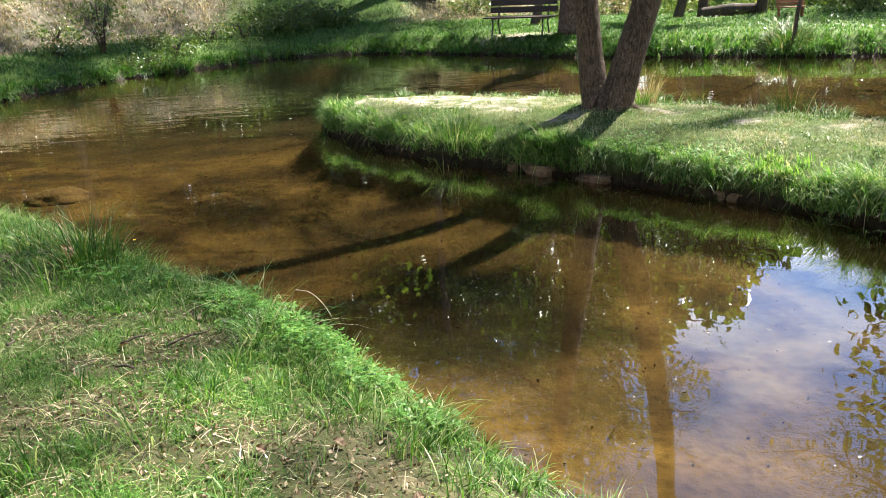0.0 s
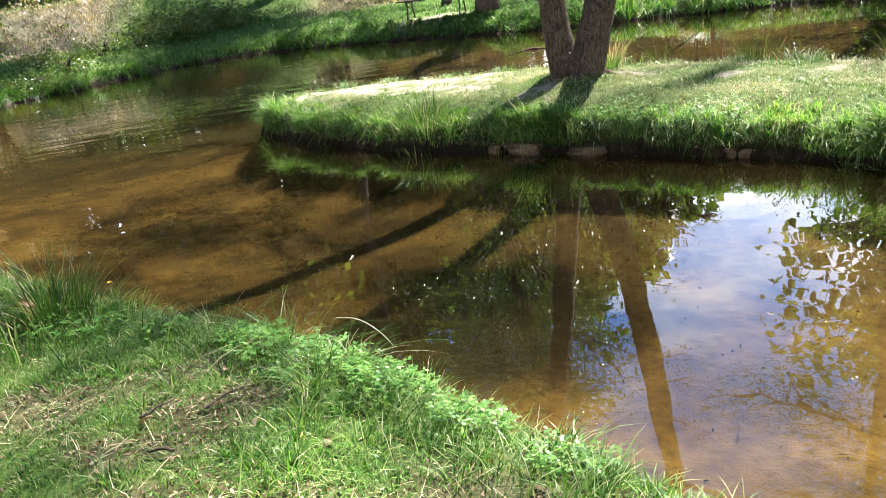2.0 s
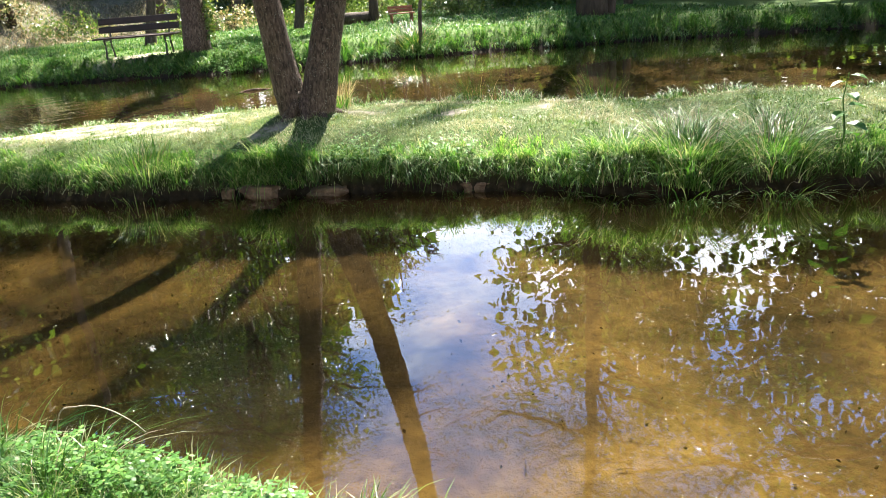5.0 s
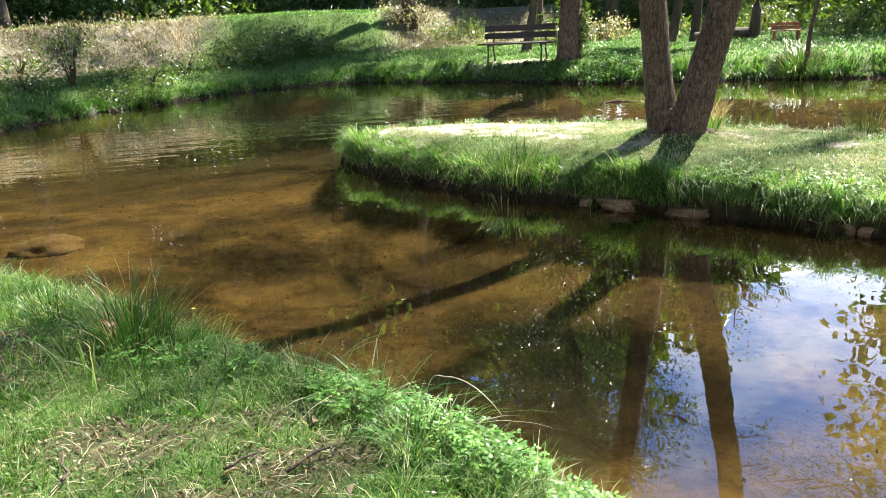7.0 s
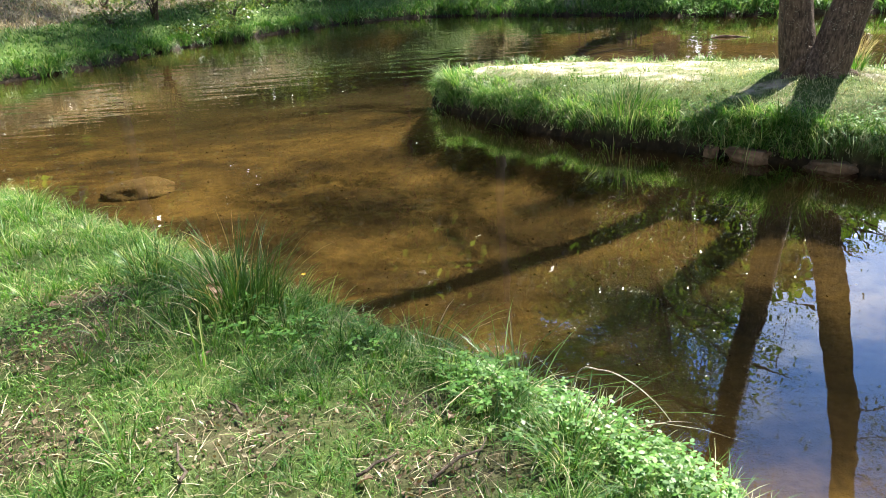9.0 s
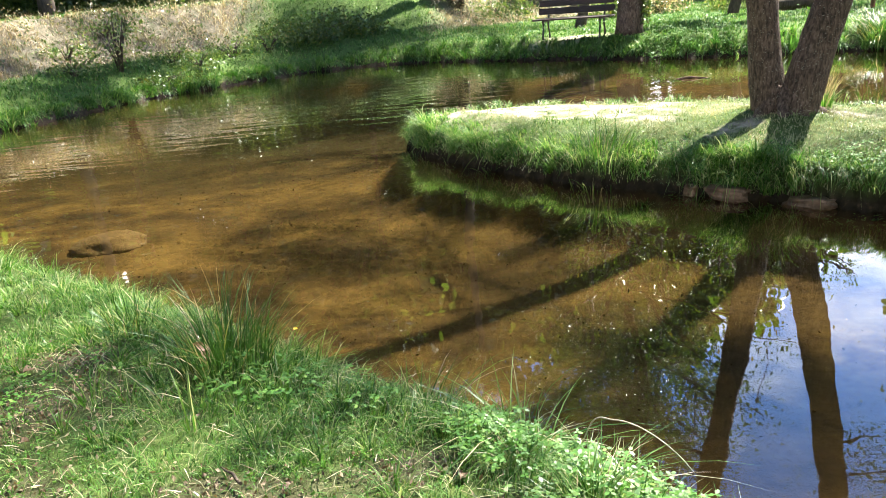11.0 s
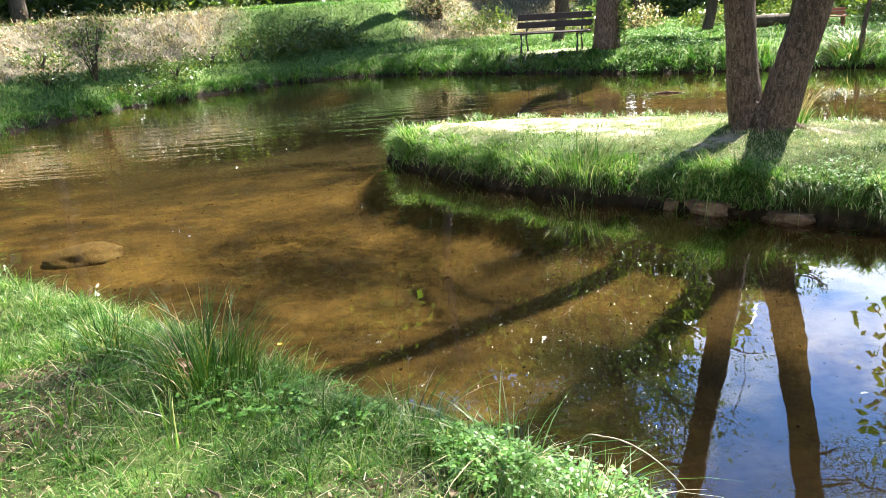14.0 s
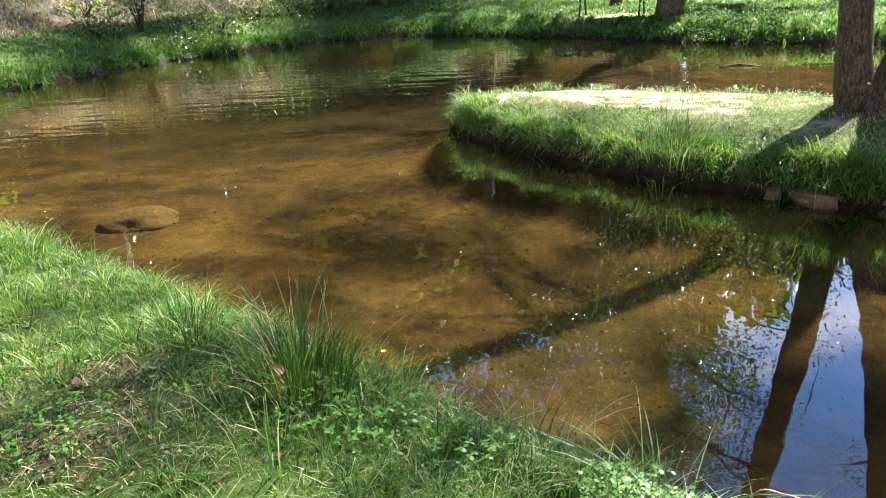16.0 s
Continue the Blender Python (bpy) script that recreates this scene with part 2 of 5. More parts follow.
def water_material():
    """Clear brownish pond water: Fresnel gloss over a tinted clear body, ripples growing towards the far basin."""
    m, n, l = material("water")
    out = n.new("ShaderNodeOutputMaterial")
    geo = n.new("ShaderNodeNewGeometry")
    mp = n.new("ShaderNodeMapping")
    mp.inputs["Rotation"].default_value = (0, 0, radians(-14))
    mp.inputs["Scale"].default_value = (0.45, 1.6, 1.0)
    l.new(geo.outputs["Position"], mp.inputs["Vector"])
    rip = noise_node(n, l, 2.6, 1.5, 0.45, mp.outputs["Vector"])
    small = noise_node(n, l, 2.2, 2.0, 0.5)
    sep = n.new("ShaderNodeSeparateXYZ")
    l.new(geo.outputs["Position"], sep.inputs["Vector"])
    far = n.new("ShaderNodeMapRange")
    far.inputs["From Min"].default_value, far.inputs["From Max"].default_value = 5.5, 12.0
    far.inputs["To Min"].default_value, far.inputs["To Max"].default_value = 0.02, 0.33
    l.new(sep.outputs["Y"], far.inputs["Value"])
    b1 = n.new("ShaderNodeBump")
    b1.inputs["Distance"].default_value = 0.022
    lee = n.new("ShaderNodeMapRange")
    lee.inputs["From Min"].default_value, lee.inputs["From Max"].default_value = 0.5, 4.0
    lee.inputs["To Min"].default_value, lee.inputs["To Max"].default_value = 1.0, 0.22
    l.new(sep.outputs["X"], lee.inputs["Value"])
    amp = n.new("ShaderNodeMath")
    amp.operation = 'MULTIPLY'
    l.new(far.outputs["Result"], amp.inputs[0])
    l.new(lee.outputs["Result"], amp.inputs[1])
    l.new(amp.outputs["Value"], b1.inputs["Strength"])
    l.new(rip.outputs["Fac"], b1.inputs["Height"])
    b2 = n.new("ShaderNodeBump")
    b2.inputs["Strength"].default_value, b2.inputs["Distance"].default_value = 0.10, 0.02
    l.new(small.outputs["Fac"], b2.inputs["Height"])
    l.new(b1.outputs["Normal"], b2.inputs["Normal"])
    lw = n.new("ShaderNodeLayerWeight")
    lw.inputs["Blend"].default_value = 0.5
    l.new(b2.outputs["Normal"], lw.inputs["Normal"])
    pw = n.new("ShaderNodeMath")
    pw.operation = 'POWER'
    pw.inputs[1].default_value = 3.1
    l.new(lw.outputs["Facing"], pw.inputs[0])
    fr = n.new("ShaderNodeMath")
    fr.operation = 'MULTIPLY_ADD'
    fr.inputs[1].default_value, fr.inputs[2].default_value = 0.96, 0.035
    l.new(pw.outputs["Value"], fr.inputs[0])
    tr = n.new("ShaderNodeBsdfTransparent")
    tr.inputs["Color"].default_value = (0.84, 0.76, 0.57, 1)
    gl = n.new("ShaderNodeBsdfGlossy")
    gl.inputs["Roughness"].default_value = 0.0
    l.new(b2.outputs["Normal"], gl.inputs["Normal"])
    mx = n.new("ShaderNodeMixShader")
    l.new(fr.outputs["Value"], mx.inputs["Fac"])
    haze = n.new("ShaderNodeBsdfDiffuse")
    haze.inputs["Color"].default_value = (0.065, 0.042, 0.017, 1)
    body = n.new("ShaderNodeMixShader")
    body.inputs["Fac"].default_value = 0.055
    l.new(tr.outputs["BSDF"], body.inputs[1])
    l.new(haze.outputs["BSDF"], body.inputs[2])
    l.new(body.outputs["Shader"], mx.inputs[1])
    l.new(gl.outputs["BSDF"], mx.inputs[2])
    l.new(mx.outputs["Shader"], out.inputs["Surface"])
    return m


M_GROUND, M_WATER = ground_material(), water_material()
M_GRASS = leafy("grass", [(0.0, (0.020, 0.072, 0.012)), (0.4, (0.064, 0.168, 0.025)), (0.77, (0.138, 0.245, 0.055)), (0.9, (0.30, 0.315, 0.17)), (1.0, (0.41, 0.365, 0.27))], dry=(0.29, 0.255, 0.18), dry_at=0.65, trans=0.38, rough=0.42, spec=0.45, tint=(1.04, 1.14, 0.6))
M_ISLE = leafy("spit_grass", [(0.0, (0.022, 0.062, 0.011)), (0.42, (0.056, 0.132, 0.021)), (0.75, (0.125, 0.2, 0.048)), (0.88, (0.28, 0.285, 0.16)), (1.0, (0.37, 0.33, 0.24))], scale=0.9, dry=(0.36, 0.325, 0.235), dry_at=0.50, trans=0.35, rough=0.42, spec=0.45, tint=(1.04, 1.14, 0.6))
M_GRASS_FAR = leafy("far_grass", [(0.0, (0.018, 0.068, 0.013)), (0.6, (0.06, 0.152, 0.029)), (0.9, (0.15, 0.25, 0.068)), (1.0, (0.29, 0.285, 0.165))], trans=0.4, rough=0.42, spec=0.45, tint=(1.04, 1.14, 0.6))
M_LONG = leafy("long_grass", [(0.0, (0.021, 0.076, 0.013)), (0.45, (0.072, 0.18, 0.029)), (0.78, (0.18, 0.285, 0.082)), (0.93, (0.36, 0.375, 0.225)), (1.0, (0.42, 0.39, 0.29))], trans=0.56, rough=0.42, spec=0.45, tint=(1.04, 1.14, 0.6))
M_RUSH = leafy("rush", [(0.0, (0.024, 0.072, 0.012)), (0.8, (0.048, 0.120, 0.020)), (0.95, (0.280, 0.240, 0.104))], trans=0.25, rough=0.5, spec=0.4)
M_STRAW = leafy("straw", [(0.0, (0.107, 0.070, 0.045)), (0.35, (0.280, 0.206, 0.140)), (0.7, (0.463, 0.380, 0.289)), (0.9, (0.561, 0.479, 0.396)), (1.0, (0.115, 0.165, 0.050))], trans=0.25)
M_HERB = leafy("herb", [(0.0, (0.038, 0.115, 0.017)), (0.8, (0.095, 0.22, 0.038)), (1.0, (0.19, 0.3, 0.078))], trans=0.4, rough=0.45, spec=0.4, tint=(1.04, 1.14, 0.6))
M_LEAF = leafy("tree_leaf", [(0.0, (0.030, 0.064, 0.011)), (0.6, (0.060, 0.105, 0.017)), (0.93, (0.112, 0.150, 0.022)), (1.0, (0.225, 0.165, 0.038))], scale=0.6, trans=0.35)
M_WOODS = leafy("woodland_leaf", [(0.0, (0.034, 0.068, 0.012)), (0.7, (0.075, 0.128, 0.022)), (1.0, (0.150, 0.180, 0.053))], scale=0.3, trans=0.45)
M_BRAMBLE = leafy("bramble_leaf", [(0.0, (0.042, 0.084, 0.017)), (0.6, (0.098, 0.154, 0.035)), (0.85, (0.182, 0.224, 0.084)), (1.0, (0.294, 0.238, 0.168))], scale=0.8, trans=0.4)
M_DEAD = leafy("dead_leaf", [(0.0, (0.084, 0.042, 0.028)), (0.5, (0.196, 0.126, 0.084)), (1.0, (0.336, 0.266, 0.203))], trans=0.2, rough=0.7)
M_CANE = leafy("dead_cane", [(0.0, (0.063, 0.035, 0.025)), (0.6, (0.175, 0.112, 0.077)), (1.0, (0.350, 0.280, 0.224))], trans=0.1, rough=0.6)
M_WITHER = leafy("withered_leaf", [(0.0, (0.041, 0.068, 0.021)), (0.35, (0.081, 0.123, 0.034)), (0.5, (0.218, 0.136, 0.096)), (0.8, (0.375, 0.307, 0.245)), (1.0, (0.477, 0.422, 0.369))], trans=0.3)
M_BARK = bark_material()
M_BARK_DARK = solid("dark_bark", [(0.3, (0.035, 0.027, 0.021)), (0.6, (0.084, 0.063, 0.049)), (0.75, (0.140, 0.119, 0.098))], scale=9.0, bump=0.9, bump_scale=30.0, stretch=(1, 1, 0.25), rough=0.9)
M_BENCH = solid("bench_wood", [(0.3, (0.017, 0.010, 0.008)), (0.7, (0.042, 0.024, 0.021))], scale=6.0, stretch=(0.3, 3, 3), rough=0.5, bump=0.2)
M_IRON = solid("cast_iron", [(0.3, (0.012, 0.014, 0.013)), (0.7, (0.03, 0.032, 0.03))], rough=0.45, bump=0.15, spec=0.5)
M_RED = solid("red_wood", [(0.3, (0.210, 0.075, 0.045)), (0.7, (0.315, 0.128, 0.083))], scale=7.0, stretch=(0.3, 3, 3), rough=0.6)
M_STONE = solid("bank_stone", [(0.3, (0.035, 0.021, 0.013)), (0.5, (0.091, 0.056, 0.035)), (0.7, (0.182, 0.122, 0.081))], scale=6.0, bump=0.8, bump_scale=28.0, rough=0.85)
M_ROCK = solid("silted_rock", [(0.3, (0.041, 0.030, 0.015)), (0.7, (0.105, 0.075, 0.038))], scale=5.0, bump=0.5, bump_scale=25.0, rough=0.9)

# ---- the plan: three shores, and the height of the ground ----
NEAR = [(-14, 10.5), (-9, 9.0), (-7, 8.1), (-5.5, 7.15), (-4.2, 6.2), (-3.0, 5.35), (-2.1, 4.65), (-1.5, 4.15), (-1.1, 3.82), (-0.7, 3.38), (-0.35, 2.95), (-0.05, 2.55), (0.3, 2.2), (0.6, 1.9), (1.2, 1.2), (2.5, 0.2), (5, -1.5), (9, -3.5), (16, -6)]
ISLE_NEAR = [(-1.87, 9.75), (-1.75, 9.3), (-1.5, 8.95), (-1.1, 8.4), (-0.65, 7.9), (-0.25, 7.5), (0.16, 7.2), (0.55, 6.95), (0.9, 6.7), (1.25, 6.45), (1.6, 6.15), (1.95, 5.85), (2.3, 5.57), (2.6, 5.2), (2.85, 4.85), (3.2, 4.55), (3.6, 4.3), (4.0, 4.05), (4.5, 3.8), (6, 2.8), (9, 0.9), (16, -3)]
ISLE_FAR = [(-1.8, 10.05), (-1.4, 10.3), (-0.8, 10.4), (-0.2, 10.3), (0.8, 9.95), (1.6, 9.6), (2.6, 8.9), (3.3, 8.2), (4.1, 7.3), (4.6, 6.7), (5.6, 6.2), (6.4, 5.2), (9, 3.5), (16, 0)]
FAR = [(-14, 10.6), (-10, 12.6), (-8.6, 13.9), (-8.0, 15.3), (-7.4, 16.6), (-6.5, 17.5), (-5.6, 18.5), (-4.5, 19.5), (-3.2, 19.8), (-1.8, 19.4), (-0.5, 18.6), (0.7, 17.8), (1.8, 17.0), (2.6, 16.3), (3.6, 15.8), (5.0, 15.3), (6.2, 14.8), (7.0, 14.4), (7.8, 14.1), (8.9, 13.3), (10, 12.8), (11.5, 11.5), (13.8, 9.8), (18, 7.0)]
LAND_NEAR = NEAR + [(16, -90), (-90, -90), (-90, 10.5)]
LAND_ISLE = ISLE_NEAR + ISLE_FAR[::-1]
LAND_FAR = FAR + [(90, 7), (90, 190), (-90, 190), (-90, 10.6)]


def inside(x, y, poly):
    hit = np.zeros(x.shape, bool)
    for (ax, ay), (bx, by) in zip(poly, poly[1:] + poly[:1]):
        if ay != by:
            hit ^= ((ay > y) != (by > y)) & (x < (bx - ax) * (y - ay) / (by - ay) + ax)
    return hit


def gap(x, y, line):
    best = np.full(x.shape, 1e9)
    for (ax, ay), (bx, by) in zip(line, line[1:]):
        ux, uy = bx - ax, by - ay
        k = np.clip(((x - ax) * ux + (y - ay) * uy) / (ux * ux + uy * uy), 0, 1)
        best = np.minimum(best, np.hypot(x - ax - k * ux, y - ay - k * uy))
    return best


def ease(a, b, v):
    k = np.clip((v - a) / (b - a), 0, 1)
    return k * k * (3 - 2 * k)


def wave(x, y, s, seed=0.0):
    """Cheap smooth unevenness, about -1 to 1."""
    return (np.sin(x * s + 1.7 * np.sin(y * s * 0.7 + seed)) * np.cos(y * s * 1.1 + 1.3 * np.sin(x * s * 0.6 + 2 * seed)) + 0.5 * np.sin(x * s * 2.3 + y * s * 1.9 + seed * 3)) / 1.5


def shore_wobble(x, y):
    return 0.05 * wave(x, y, 4.1, 0.4) + 0.03 * wave(x, y, 11.0, 1.2)


def height(x, y):
    x, y = np.asarray(x, float), np.asarray(y, float)
    wob = shore_wobble(x, y)
    dn, di, df = gap(x, y, NEAR), np.minimum(gap(x, y, ISLE_NEAR), gap(x, y, ISLE_FAR)), gap(x, y, FAR)
    nn, ii, ff = inside(x, y, LAND_NEAR), inside(x, y, LAND_ISLE), inside(x, y, LAND_FAR)
    wet = -0.03 - 0.25 * ease(0.0, 0.5, np.minimum(np.minimum(dn, di), df)) - 0.08 * ease(0.4, 2.0, np.minimum(dn, df)) + 0.03 * wave(x, y, 1.6, 2.0) - 0.7 * ease(7.6, 17.0, y + 0.7 * wave(x, y, 0.6, 0.3)) * ease(1.5, -2.5, x) * ease(0.3, 2.0, np.minimum(np.minimum(dn, di), df))
    zn = 0.02 + 0.17 * ease(-0.05, 0.3, dn + wob) + 0.10 * ease(0.2, 1.3, dn) + 0.03 * (x + 2) * ease(0.3, 1.5, dn) * (np.abs(x + 2) < 3) + 0.015 * wave(x, y, 3.0)
    zi = 0.03 + 0.20 * ease(-0.04, 0.10, di + 0.6 * wob) + 0.12 * ease(0.08, 0.7, di) + 0.02 * wave(x, y, 2.4, 1.0) + 0.09 * ease(0.75, 0.2, np.hypot(x - 1.5, y - 7.9))
    crest = 2.2 + 6.5 * ease(-3.5, 3.0, x) + 8.0 * ease(3.0, 9.0, x)
    zf = 0.02 + 0.16 * ease(-0.05, 0.25, df + wob) + 0.22 * ease(0.1, 0.6, df) * ease(-4.0, -1.0, x) + (0.03 + 0.45 * ease(1.0, -5.0, x)) * ease(0.2, crest, df) + 1.05 * ease(crest, crest + 2.6, df) + 0.04 * wave(x, y, 1.1, 0.7) * ease(0.3, 2, df)
    z = np.where(nn, zn, np.where(ii, zi, np.where(ff, zf, wet)))
    return z


def on(x, y):
    return float(height(np.array([x]), np.array([y]))[0])


def sand_mask(x, y):
    m = np.zeros(np.shape(x))
    for cx, cy, rx, ry, turn in ((-0.75, 9.55, 0.95, 0.5, -0.3), (0.3, 9.15, 0.85, 0.45, -0.5), (-0.2, 8.85, 0.5, 0.16, -0.5), (0.95, 7.62, 0.28, 0.10, 0.35), (1.95, 7.72, 0.32, 0.09, -0.2), (3.3, 6.65, 0.22, 0.10, 0.2), (2.6, 7.1, 0.3, 0.08, 0.1), (0.3, 8.6, 0.5, 0.2, -0.6), (1.35, 18.2, 0.9, 0.3, -0.25)):
        c, s = math.cos(turn), math.sin(turn)
        u, v = (x - cx) * c + (y - cy) * s, -(x - cx) * s + (y - cy) * c
        m = np.maximum(m, 0.92 - 0.92 * ease(0.3, 1.3, np.hypot(u / rx, v / ry) + 0.45 * wave(x, y, 5.0, 0.3) + 0.45 * wave(x, y, 13.0, 1.3) + 0.3 * wave(x, y, 31.0, 0.6)))
    return m


def straw_mask(x, y):
    """Where the far slope carries bleached straw in place of green."""
    d = gap(x, y, FAR)
    crest = 2.2 + 6.5 * ease(-3.5, 3.0, x)
    left = ease(-6.0, -7.4, x + 0.6 * wave(x, y, 1.2)) * ease(crest - 0.6, crest + 0.3, d) * ease(crest + 3.2, crest + 2.2, d)
    mid = ease(-2.2, -1.0, x) * ease(5.5, 3.0, x) * ease(crest - 1.6, crest - 0.4, d) * 0.85
    return inside(x, y, LAND_FAR) * np.maximum(left, mid)


def worn(x, y):
    """Trodden, littered patches on the near bank."""
    m = np.zeros(np.shape(x))
    for cx, cy, rx, ry in ((-0.55, 2.2, 0.95, 0.4), (-1.4, 3.15, 0.4, 0.22), (-2.05, 3.3, 0.4, 0.2), (-3.05, 4.0, 0.5, 0.28), (-1.5, 2.5, 0.5, 0.25), (-2.9, 3.3, 0.5, 0.25), (-0.1, 1.9, 0.4, 0.2), (-3.1, 4.45, 0.3, 0.2), (-1.55, 3.5, 0.25, 0.14), (-1.6, 2.9, 0.3, 0.18), (-0.25, 2.4, 0.22, 0.16), (-1.15, 2.45, 0.35, 0.16)):
        m = np.maximum(m, 1 - ease(0.4, 1.3, np.hypot((x - cx) / rx, (y - cy) / ry) + 0.4 * wave(x, y, 6.0, 0.8)))
    return m


def tri_mesh(name, verts, tris, mat, smooth=False):
    """A mesh straight from arrays of corners and triangles."""
    me = bpy.data.meshes.new(name)
    me.vertices.add(len(verts))
    me.vertices.foreach_set("co", np.ascontiguousarray(verts, np.float32).ravel())
    me.loops.add(tris.size)
    me.loops.foreach_set("vertex_index", np.ascontiguousarray(tris, np.int32).ravel())
    me.polygons.add(len(tris))
    me.polygons.foreach_set("loop_start", np.arange(0, tris.size, 3, dtype=np.int32))
    me.update(calc_edges=True)
    me.materials.append(mat)
    me.polygons.foreach_set("use_smooth", np.full(len(tris), smooth))
    return me


def part(name, bm, mat, parent=None, label=""):
    me = bpy.data.meshes.new(name)
    bm.to_mesh(me)
    bm.free()
    me.materials.append(mat)
    ob = new(name, me)
    if parent:
        ob.parent = parent
    return tagged(ob, label)


def axis(fine, coarse, reach):
    """Grid lines: fine steps where the camera walks, coarser ones over the far bank, growing ones to the horizon."""
    a = list(np.arange(fine[0], fine[1], fine[2]))
    v = fine[1]
    while v < coarse[1]:
        a.append(v)
        v += coarse[2]
    v, q = fine[0] - coarse[2], []
    while v > coarse[0]:
        q.append(v)
        v -= coarse[2]
    a = q[::-1] + a
    step = coarse[2]
    while a[-1] < reach:
        step *= 1.35
        a.append(a[-1] + step)
    step = coarse[2]
    while a[0] > -reach:
        step *= 1.35
        a.insert(0, a[0] - step)
    return np.array(a)


def build_ground():
    xs, ys = axis((-5.2, 5.2, 0.075), (-13, 14, 0.22), 170), axis((1.0, 10.6, 0.075), (0, 28, 0.22), 180)
    gx, gy = np.meshgrid(xs, ys)
    z = height(gx.ravel(), gy.ravel())
    nx, ny = len(xs), len(ys)
    i = (np.arange(ny - 1)[:, None] * nx + np.arange(nx - 1)[None, :]).ravel()
    tris = np.concatenate([np.stack([i, i + 1, i + nx + 1], 1), np.stack([i, i + nx + 1, i + nx], 1)])
    me = tri_mesh("ground", np.stack([gx.ravel(), gy.ravel(), z], 1), tris, M_GROUND, True)
    at = me.attributes.new("sand", 'FLOAT', 'POINT')
    at.data.foreach_set("value", np.maximum(sand_mask(gx.ravel(), gy.ravel()), 0.3 * straw_mask(gx.ravel(), gy.ravel())).astype(np.float32))
    turf = inside(gx.ravel(), gy.ravel(), LAND_FAR) * 0.9 + inside(gx.ravel(), gy.ravel(), LAND_ISLE) * 0.7 + inside(gx.ravel(), gy.ravel(), LAND_NEAR) * (0.75 - 0.75 * worn(gx.ravel(), gy.ravel()))
    at = me.attributes.new("turf", 'FLOAT', 'POINT')
    at.data.foreach_set("value", (turf * (1 - straw_mask(gx.ravel(), gy.ravel()))).astype(np.float32))
    return tagged(new("ground", me), "earth banks and silty pond bed under patchy grass", "ground", kind="structure")


build_ground()
bm = bmesh.new()
bmesh.ops.create_grid(bm, x_segments=1, y_segments=1, size=1)
for v in bm.verts:
    v.co.x, v.co.y = (v.co.x * 30, 8 + v.co.y * 18)
tagged(part("water", bm, M_WATER), "clear brown pond water with faint ripples", "water", kind="structure")

# ---- grass ----
RNG = np.random.default_rng(7)


def blade_mesh(name, pos, h, w, lean, mat, segs=2, bend=1.0, turn=None, fall=0.0):
    """Grass blades: a tapering strip each, leaning by `lean` times its height, drooping towards the tip, falling below its root where `fall` passes one."""
    n = len(pos)
    h, w, lean = (np.broadcast_to(np.asarray(v, float), n) for v in (h, w, lean))
    a = RNG.uniform(0, 2 * np.pi, n) if turn is None else turn
    f = a + np.pi / 2 + RNG.uniform(-0.9, 0.9, n)
    cols = []
    for k in range(segs + 1):
        s = k / segs
        out = lean * h * s ** (1 + bend)
        up = h * s * (1 - 0.35 * np.minimum(lean, 1.4) * s ** 2) - fall * h * s * s
        c = pos + np.stack([np.cos(a) * out, np.sin(a) * out, up], 1)
        half = 0.5 * w * (1 - s) ** 0.6
        if k < segs:
            side = np.stack([np.cos(f) * half, np.sin(f) * half, 0 * half], 1)
            cols += [c - side, c + side]
        else:
            cols.append(c)
    v = np.stack(cols, 1)
    m = v.shape[1]
    t = []
    for k in range(segs - 1):
        t += [(2 * k, 2 * k + 1, 2 * k + 3), (2 * k, 2 * k + 3, 2 * k + 2)]
    t.append((2 * segs - 2, 2 * segs - 1, 2 * segs))
    tris = (np.array(t)[None] + (np.arange(n) * m)[:, None, None]).reshape(-1, 3)
    return tri_mesh(name, v.reshape(-1, 3), tris, mat)


def scatter(n, x0, x1, y0, y1, keep):
    x, y = RNG.uniform(x0, x1, n), RNG.uniform(y0, y1, n)
    k = RNG.uniform(0, 1, n) < keep(x, y)
    return x[k], y[k]


def grounded(x, y, dz=-0.005):
    return np.stack([x, y, height(x, y) + dz], 1)


def tufted(x, y, s, seed):
    return 0.5 + 0.5 * wave(x, y, s, seed)


